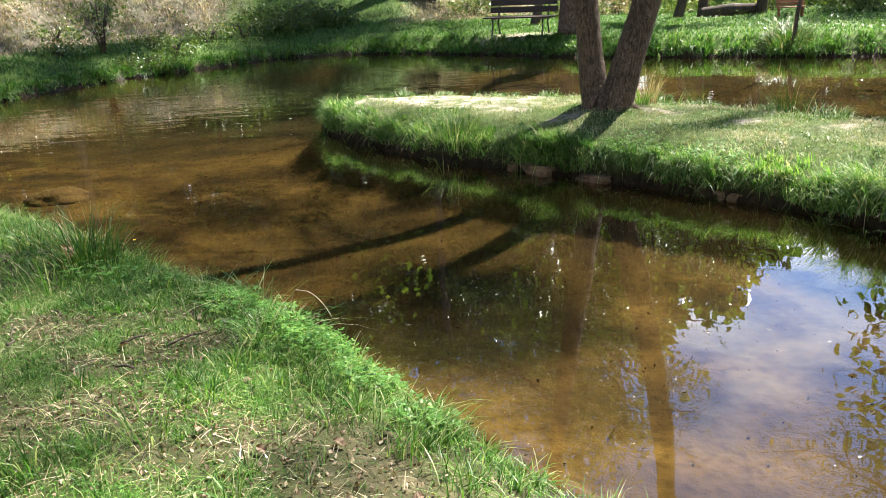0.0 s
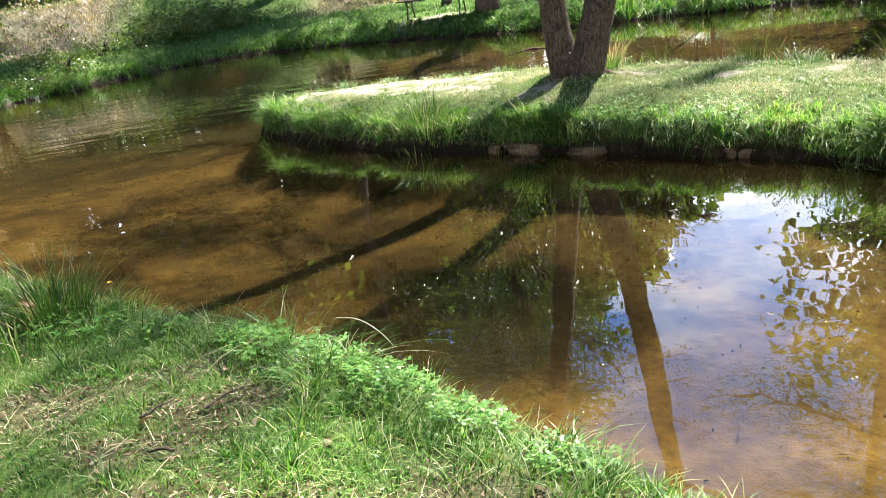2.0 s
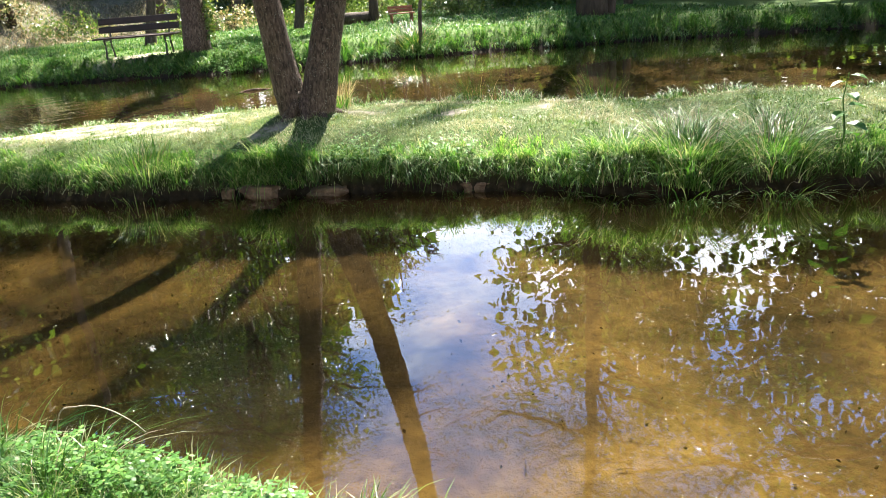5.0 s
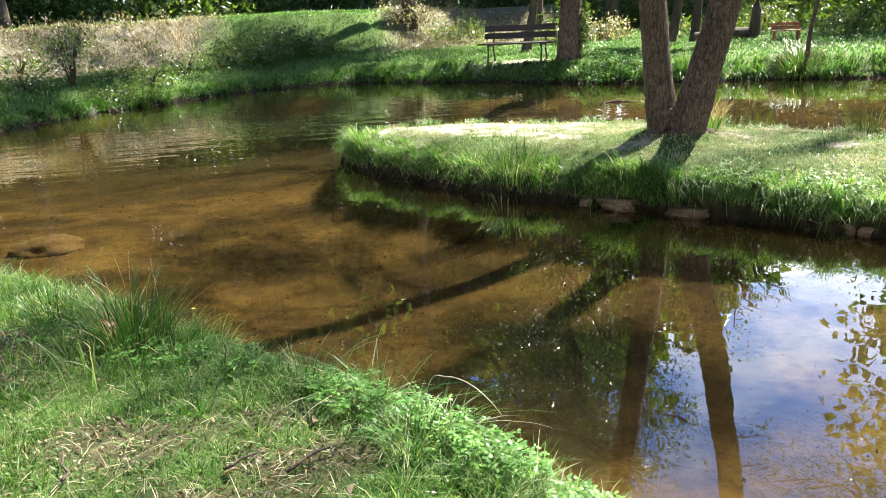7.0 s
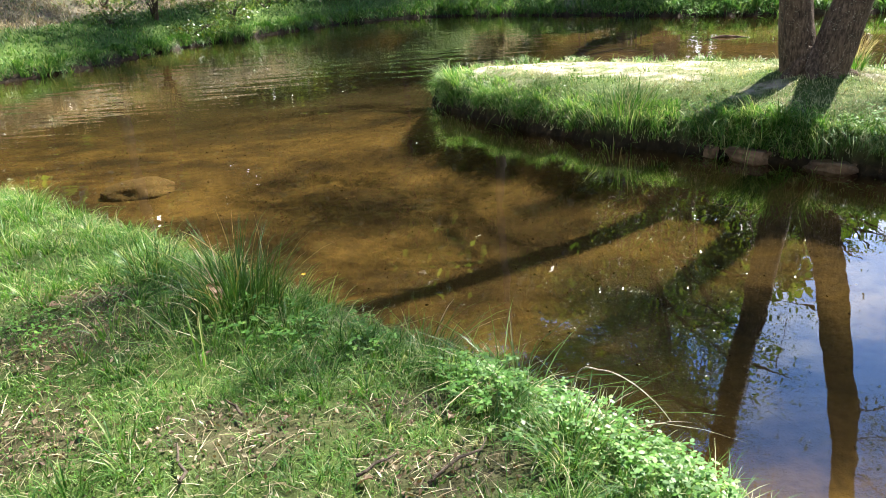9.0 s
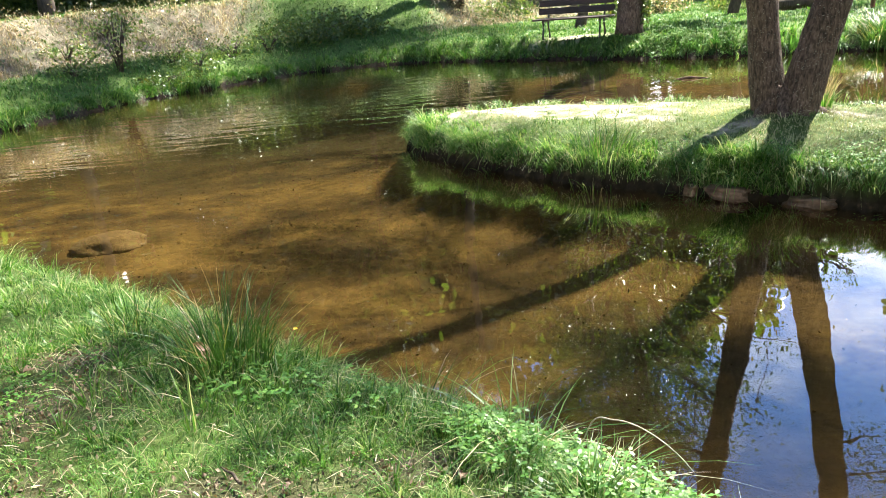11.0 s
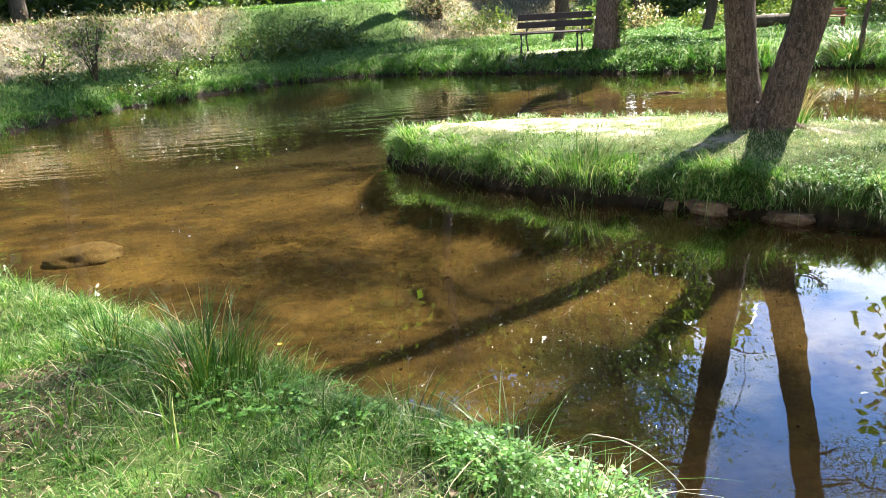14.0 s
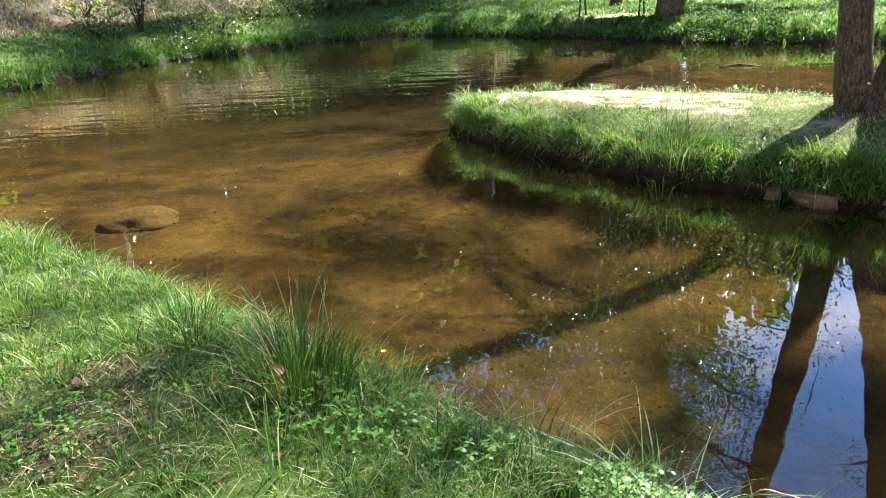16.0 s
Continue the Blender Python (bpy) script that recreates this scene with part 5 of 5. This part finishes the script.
def herb_patch(name, label, x, y, r, n, leaf, tall, seed, group=""):
    """Clover-like herbs: thin stalks, each with three round-ended leaflets."""
    rng = np.random.default_rng(seed)
    a, q = rng.uniform(0, 2 * np.pi, n), r * np.sqrt(rng.uniform(0, 1, n))
    px, py = x + np.cos(a) * q, y + np.sin(a) * q
    h = tall * rng.uniform(0.45, 1.0, n)
    top = np.stack([px - x, py - y, height(px, py) - on(x, y) + h], 1)
    stalk_base = top.copy()
    stalk_base[:, 2] -= h + 0.01
    stalk = blade_mesh("stalk", stalk_base, h + 0.01, 0.0022, 0.12, M_HERB, segs=2)
    v, t = [], []
    for k in range(3):
        ang = rng.uniform(0, 2 * np.pi, n) * 0 + a * 3 + k * 2.094 + rng.normal(0, 0.15, n)
        d = np.stack([np.cos(ang), np.sin(ang), rng.uniform(-0.35, 0.35, n)], 1)
        u = np.stack([-np.sin(ang), np.cos(ang), rng.uniform(-0.2, 0.2, n)], 1)
        s = (leaf * rng.uniform(0.6, 1.2, n))[:, None]
        v.append(np.stack([top, top + d * s * 0.45 + u * s * 0.34, top + d * s * 0.95 + u * s * 0.2, top + d * s * 0.95 - u * s * 0.2, top + d * s * 0.45 - u * s * 0.34], 1))
    v = np.concatenate(v)
    tris = (np.array([(0, 1, 2), (0, 2, 3), (0, 3, 4)])[None] + (np.arange(len(v)) * 5)[:, None, None]).reshape(-1, 3)
    ob = tagged(new(name), label, "plant", group)
    ob.location = (x, y, on(x, y))
    for nm, me in (("stalk", stalk), ("leaf", tri_mesh("leaf", v.reshape(-1, 3), tris, M_HERB))):
        c = tagged(new(nm, me), kind="stuff")
        c.parent = ob
    return ob


for k, (x, y, r, n) in enumerate(((-1.0, 3.42, 0.30, 170), (-0.86, 3.45, 0.18, 60), (-1.10, 3.66, 0.18, 60), (-0.67, 3.24, 0.18, 55), (-0.95, 3.34, 0.16, 40), (-0.72, 3.15, 0.18, 260), (-1.28, 3.62, 0.16, 160), (-2.15, 4.02, 0.24, 110), (-1.85, 3.95, 0.26, 90), (-0.45, 2.85, 0.16, 160), (-2.75, 4.35, 0.3, 70), (-3.1, 3.9, 0.2, 90), (-0.2, 2.5, 0.14, 90))):
    herb_patch("clover_patch", "bright green clover-like herbs in the bank grass", x, y, r, n, 0.018, (0.13, 0.17, 0.16, 0.15, 0.14)[k] if k < 5 else 0.13, 20 + k, "herbs on the near bank")
for k, (x, y, r, n) in enumerate(((0.9, 6.85, 0.25, 200), (1.45, 6.5, 0.3, 260), (0.45, 7.15, 0.2, 130), (2.0, 6.05, 0.25, 180))):
    herb_patch("clover_patch", "low dark herbs spilling over the spit's edge", x, y, r, n, 0.022, 0.12, 40 + k, "herbs on the spit")
for k, (x, y, r, n) in enumerate(((2.9, 16.45, 0.5, 300), (3.7, 16.1, 0.5, 260), (7.0, 21.0, 0.8, 300), (9.0, 20.0, 0.8, 260))):
    herb_patch("nettle_patch", "leafy green herbs on the far bank", x, y, r, n, 0.034, 0.2, 50 + k, "herbs on the far bank")


def ground_cover(name, label, n, x0, x1, y0, y1, keep, size, mat):
    """Small low leaves growing flat among the grass."""
    x, y = scatter(n, x0, x1, y0, y1, keep)
    c = grounded(x, y, 0.0)
    c[:, 2] += RNG.uniform(0.012, 0.05, len(x))
    me = leaf_mesh(name, c, (0.012, 0.012, 0.006), 3, size, mat, 0.0, 77)
    tagged(new(name, me), label, "plant", kind="stuff")


ground_cover("bank_weeds", "small low weeds growing through the bank grass", 15000, -4.5, 0.8, 1.2, 6.0, lambda a, b: inside(a, b, LAND_NEAR) * ease(0.35, 0.75, tufted(a, b, 2.9, 2.2)), 0.014, M_HERB)
ground_cover("spit_weeds", "small low weeds along the spit's edge", 6000, -1.8, 4.5, 3.8, 10.2, lambda a, b: inside(a, b, LAND_ISLE) * ease(0.9, 0.2, gap(a, b, ISLE_NEAR)) * ease(0.35, 0.7, tufted(a, b, 2.5, 0.2)), 0.02, M_HERB)


def fragments():
    x, y = scatter(26000, -4.3, 0.7, 1.2, 4.8, lambda a, b: inside(a, b, LAND_NEAR) * ease(0.2, 0.6, gap(a, b, NEAR)) * np.maximum(worn(a, b), 0.4 * ease(0.52, 0.8, tufted(a, b, 2.3, 4.0))))
    me = leaf_mesh("leaf_litter", grounded(x, y, 0.012), (0.01, 0.01, 0.004), 1, 0.02, M_DEAD, 0.0, 91)
    tagged(new("leaf_litter", me), "crumbled brown leaf litter on bare soil", "litter", kind="stuff")


fragments()


def curved_stem():
    bm = bmesh.new()
    pts = [(-1.0, 3.66, on(-1.0, 3.66) - 0.01), (-0.94, 3.61, 0.265), (-0.88, 3.56, 0.302), (-0.825, 3.505, 0.314), (-0.77, 3.44, 0.306), (-0.72, 3.375, 0.28), (-0.69, 3.335, 0.25)]
    tube(bm, *smooth_path(pts, [0.0021, 0.0023, 0.0024, 0.0023, 0.0021, 0.0018, 0.0013], 6), 7)
    tagged(part("bent_reed", bm, M_STEM), "pale dry bent reed arching over the water edge", "reed")


M_STEM = solid("dry_stem", [(0.3, (0.26, 0.21, 0.14)), (0.7, (0.40, 0.35, 0.26))], scale=20, rough=0.6)
curved_stem()


def dead_leaf(x, y, size, turn, seed):
    rng = random.Random(seed)
    bm = bmesh.new()
    n = 7
    rows = []
    for i in range(n):
        s = i / (n - 1)
        half = 0.36 * size * math.sin(math.pi * min(0.97, s * 0.94 + 0.03)) ** 0.7
        z = 0.22 * size * math.sin(s * 2.6) + rng.uniform(-0.03, 0.03) * size
        rows.append([bm.verts.new((s * size - size / 2, k * half, z + (0.18 * size if k else 0) + rng.uniform(-0.05, 0.05) * size)) for k in (-1, 0, 1)])
    for a, b in zip(rows, rows[1:]):
        for k in range(2):
            bm.faces.new((a[k], a[k + 1], b[k + 1], b[k]))
    ob = part("dead_leaf", bm, M_DEAD)
    ob.matrix_world = Matrix.Translation((x, y, on(x, y) + 0.016)) @ Euler((rng.uniform(-0.4, 0.4), rng.uniform(-0.4, 0.4), turn)).to_matrix().to_4x4()
    return tagged(ob, "curled brown dead leaf lying in the grass", "leaf", "fallen leaves on the near bank")


caught = dead_leaf(0, 0, 0.09, 0.3, 99)
caught.parent = big_rush
caught.matrix_local = Matrix.Translation((-0.05, -0.16, 0.16)) @ Euler((0.3, 1.3, 0.2)).to_matrix().to_4x4()
for key in ("category", "group"):
    del caught[key]
lr = random.Random(8)
for k, (x, y, sz) in enumerate(((-1.38, 3.42, 0.08), (-1.09, 3.22, 0.07), (-1.9, 3.35, 0.07), (-2.33, 3.84, 0.045), (-1.5, 3.36, 0.06), (-0.35, 3.05, 0.06), (-1.6, 3.05, 0.08), (-1.2, 2.95, 0.07), (-0.95, 2.75, 0.07), (-0.5, 2.3, 0.08), (-0.75, 2.2, 0.07), (-2.9, 3.7, 0.07), (-3.2, 4.28, 0.08), (-2.55, 3.3, 0.06), (-0.2, 2.0, 0.07), (-1.0, 2.3, 0.06), (-1.45, 2.75, 0.06), (0.05, 2.15, 0.05), (-2.05, 3.1, 0.05), (-3.4, 3.9, 0.06))):
    dead_leaf(x, y, sz * 0.62, lr.uniform(0, 6.28), k)


def twig(x, y, length, turn, seed):
    rng = random.Random(seed)
    bm = bmesh.new()
    pts = [(length * (k / 4 - 0.5), rng.uniform(-0.06, 0.06) * length, 0.012 + rng.uniform(0, 0.01)) for k in range(5)]
    tube(bm, pts, [0.006, 0.0055, 0.005, 0.004, 0.002], 6)
    ob = part("twig", bm, M_BARK_DARK)
    ob.matrix_world = Matrix.Translation((x, y, on(x, y) + 0.015)) @ Matrix.Rotation(turn, 4, 'Z')
    tagged(ob, "thin fallen twig lying in short grass", "twig", "twigs on the near bank")


for k in range(12):
    twig(lr.uniform(-3.3, 0.1), lr.uniform(2.0, 3.6), lr.uniform(0.1, 0.3), lr.uniform(0, 3.1), k)


def boulder(name, label, at, size, seed, mat, cat="stone", flat=1.0, group=""):
    bm = bmesh.new()
    bmesh.ops.create_icosphere(bm, subdivisions=4, radius=1)
    for v in bm.verts:
        k = 1 + 0.22 * noise.noise(v.co * 1.4 + Vector((seed, 0, 0))) + 0.07 * noise.noise(v.co * 4.0 + Vector((0, seed, 0)))
        v.co = Vector((v.co.x * size[0], v.co.y * size[1], v.co.z * size[2])) * k
    for f in bm.faces:
        f.smooth = True
    ob = part(name, bm, mat)
    ob.location = at
    ob.rotation_euler.z = seed
    return tagged(ob, label, cat, group)


boulder("submerged_rock", "rounded silt-covered rock just under the water", (-4.5, 7.85, -0.31), (0.34, 0.24, 0.13), 0.3, M_ROCK)
def slab(x, y, z, size, turn, seed):
    """A broken flat stone: a rough bevelled block with uneven faces."""
    bm = bmesh.new()
    bmesh.ops.create_cube(bm, size=2)
    bmesh.ops.bevel(bm, geom=bm.edges[:], offset=0.3, segments=1, affect='EDGES', profile=0.6)
    bmesh.ops.subdivide_edges(bm, edges=bm.edges[:], cuts=2, use_grid_fill=True)
    for v in bm.verts:
        k = 1 + 0.42 * noise.noise(v.co * 1.1 + Vector((seed, 0, 0))) + 0.09 * noise.noise(v.co * 4.5 + Vector((0, seed, 0)))
        v.co = Vector((v.co.x * size[0] * k, v.co.y * size[1] * k, v.co.z * size[2] * k))
    ob = part("edging_stone", bm, M_STONE)
    ob.location = (x, y, z)
    ob.rotation_euler = (0.08 * math.sin(seed), 0.06 * math.cos(seed * 2), turn)
    return tagged(ob, "flat muddy brown stone at the spit's waterline", "stone", "stones along the spit's waterline")


for k, (x, y, z, size, a) in enumerate(((0.68, 6.84, 0.045, (0.16, 0.07, 0.05), -0.62), (1.13, 6.54, 0.02, (0.16, 0.07, 0.045), -0.7), (0.45, 7.02, 0.035, (0.05, 0.05, 0.045), -0.3), (2.08, 5.82, 0.02, (0.12, 0.06, 0.04), -0.75))):
    slab(x, y, z, size, a, 1.7 * k + 0.4)


def young_plant():
    p = tagged(new("young_plant"), "young broad-leaved plant with bright sunlit leaves", "plant")
    x, y = 4.02, 4.1
    p.location = (x, y, on(x, y))
    bm = bmesh.new()
    tube(bm, [(0, 0, -0.02), (0.02, 0, 0.2), (-0.02, 0.01, 0.42), (0.0, 0.0, 0.6)], [0.008, 0.007, 0.005, 0.003], 6)
    part("stem", bm, M_HERB, p)
    for k in range(11):
        a, z = k * 2.4, 0.18 + 0.04 * k
        bm = bmesh.new()
        d, u = Vector((math.cos(a), math.sin(a), -0.1)), Vector((-math.sin(a), math.cos(a), 0.1))
        c = Vector((0, 0, z))
        s = 0.17 - 0.006 * k
        v = [bm.verts.new(c + d * s * f + u * s * w + Vector((0, 0, h * s))) for f, w, h in ((0.1, 0, 0), (0.4, 0.3, 0.1), (0.75, 0.28, 0.05), (1.1, 0, -0.15), (0.75, -0.28, 0.05), (0.4, -0.3, 0.1), (0.6, 0, 0.0))]
        for i in range(6):
            bm.faces.new((v[i], v[(i + 1) % 6], v[6]))
        part("leaf", bm, M_HERB, p)


young_plant()


def sapling():
    t = tagged(new("sapling"), "thin bare sapling on the far waterside", "tree")
    t.location = (6.35, 14.95, on(6.35, 14.95))
    bm = bmesh.new()
    tube(bm, *smooth_path([(0, 0, -0.05), (0.02, 0, 0.6), (0.12, 0, 1.3), (0.2, 0.05, 2.2), (0.3, 0.05, 3.2)], [0.045, 0.04, 0.035, 0.025, 0.01], 4), 8)
    part("trunk", bm, M_BARK_DARK, t)
    ends = [(0.2 + 0.3 * math.cos(k), 0.3 * math.sin(k), 2.0 + 0.12 * k) for k in range(12)]
    ob = new("crown", leaf_mesh("crown", ends, (0.15, 0.15, 0.1), 14, 0.07, M_LEAF, 0.4, 9))
    ob.parent = t


sapling()


def flotsam():
    """Specks of leaf and seed floating on the still water."""
    x, y = scatter(600, -4, 3.5, 2.3, 10, lambda a, b: (~inside(a, b, LAND_NEAR) & ~inside(a, b, LAND_ISLE) & ~inside(a, b, LAND_FAR)) * (0.2 + 0.8 * tufted(a, b, 1.5, 0.6)))
    n = len(x)
    a, s = RNG.uniform(0, 6.28, n), RNG.uniform(0.0015, 0.004, n)
    c = np.stack([x, y, np.full(n, 0.004)], 1)
    d, u = np.stack([np.cos(a), np.sin(a), 0 * a], 1) * s[:, None], np.stack([-np.sin(a), np.cos(a), 0 * a], 1) * s[:, None] * 0.5
    v = np.stack([c - d, c + u, c + d, c - u], 1).reshape(-1, 3)
    tris = (np.array([(0, 1, 2), (0, 2, 3)])[None] + (np.arange(n) * 4)[:, None, None]).reshape(-1, 3)
    tagged(new("floating_specks", tri_mesh("floating_specks", v, tris, M_DEAD)), "tiny pale leaf and seed specks floating on the water", "debris", kind="stuff")


flotsam()


def bed_debris():
    """Sunken leaf scraps, bark crumbs and little stones on the pond bed."""
    wet = lambda a, b: (~inside(a, b, LAND_NEAR) & ~inside(a, b, LAND_ISLE) & ~inside(a, b, LAND_FAR)) * (0.15 + 0.85 * tufted(a, b, 1.2, 0.9))
    x, y = scatter(5000, -6, 4.5, 2.0, 13, wet)
    tagged(new("sunken_leaves", leaf_mesh("sunken_leaves", grounded(x, y, 0.012), (0.02, 0.02, 0.004), 1, 0.024, M_SUNK, 0.0, 17)), "dark and pale sunken leaf scraps on the pond bed", "debris", kind="stuff")
    x, y = scatter(900, -6, 4.5, 2.0, 13, wet)
    me = blade_mesh("sunken_twigs", grounded(x, y, 0.01), RNG.uniform(0.01, 0.03, len(x)), RNG.uniform(0.004, 0.010, len(x)), RNG.uniform(3.0, 8.0, len(x)), M_SUNK, segs=3, bend=0.1)
    tagged(new("sunken_twigs", me), "short sunken twigs on the pond bed", "debris", kind="stuff")


M_SUNK = leafy("sunken_leaf", [(0.0, (0.02, 0.013, 0.005)), (0.55, (0.045, 0.03, 0.012)), (0.85, (0.085, 0.06, 0.025)), (1.0, (0.17, 0.13, 0.07))], trans=0.05, rough=0.8, spec=0.1)
bed_debris()


def buttercup(x, y, tall):
    """A small yellow flower on a thin stalk."""
    f = tagged(new("buttercup"), "small yellow flower on a thin green stalk", "flower")
    f.location = (x, y, on(x, y))
    bm = bmesh.new()
    tube(bm, [(0, 0, -0.01), (0.008, 0, tall * 0.5), (0.0, 0.004, tall)], [0.0014, 0.0012, 0.001], 5)
    part("stalk", bm, M_HERB, f)
    for k in range(5):
        a = k * 2 * math.pi / 5
        bm = bmesh.new()
        d, u = Vector((math.cos(a), math.sin(a), 0.45)), Vector((-math.sin(a), math.cos(a), 0))
        v = [bm.verts.new(Vector((0, 0.004, tall)) + d * p * 0.011 + u * q * 0.011) for p, q in ((0, 0), (0.55, 0.4), (1.0, 0.25), (1.0, -0.25), (0.55, -0.4))]
        bm.faces.new(v)
        part("petal", bm, M_PETAL, f, "glossy yellow petal")


M_PETAL = leafy("petal", [(0.0, (0.75, 0.55, 0.03)), (1.0, (0.85, 0.65, 0.06))], trans=0.3, tint=(1.0, 0.95, 0.6))
buttercup(-2.04, 4.27, 0.2)


def lying_branch(name, label, pts, radii, mat, cat):
    bm = bmesh.new()
    tube(bm, *smooth_path(pts, radii, 5), 9, 0.08, 2)
    return tagged(part(name, bm, mat), label, cat)


lying_branch("dead_branch", "pale dead branch lying on the spit's grass", [(2.72, 8.72, on(2.72, 8.72) + 0.03), (2.95, 8.62, on(2.95, 8.62) + 0.04), (3.25, 8.5, on(3.25, 8.5) + 0.03)], [0.012, 0.014, 0.009], M_STEM, "branch")
lying_branch("sunken_branch", "brown branch breaking the far channel's surface", [(2.1, 13.35, -0.03), (2.35, 13.28, 0.015), (2.7, 13.22, -0.02)], [0.018, 0.02, 0.012], M_STONE, "branch")
lying_branch("fallen_log", "dark fallen log under the leaning young trees", [(6.2, 20.6, on(6.2, 20.6) + 0.12), (7.0, 20.45, on(7.0, 20.45) + 0.16), (7.8, 20.5, on(7.8, 20.5) + 0.12)], [0.14, 0.15, 0.13], M_BARK_DARK, "log")
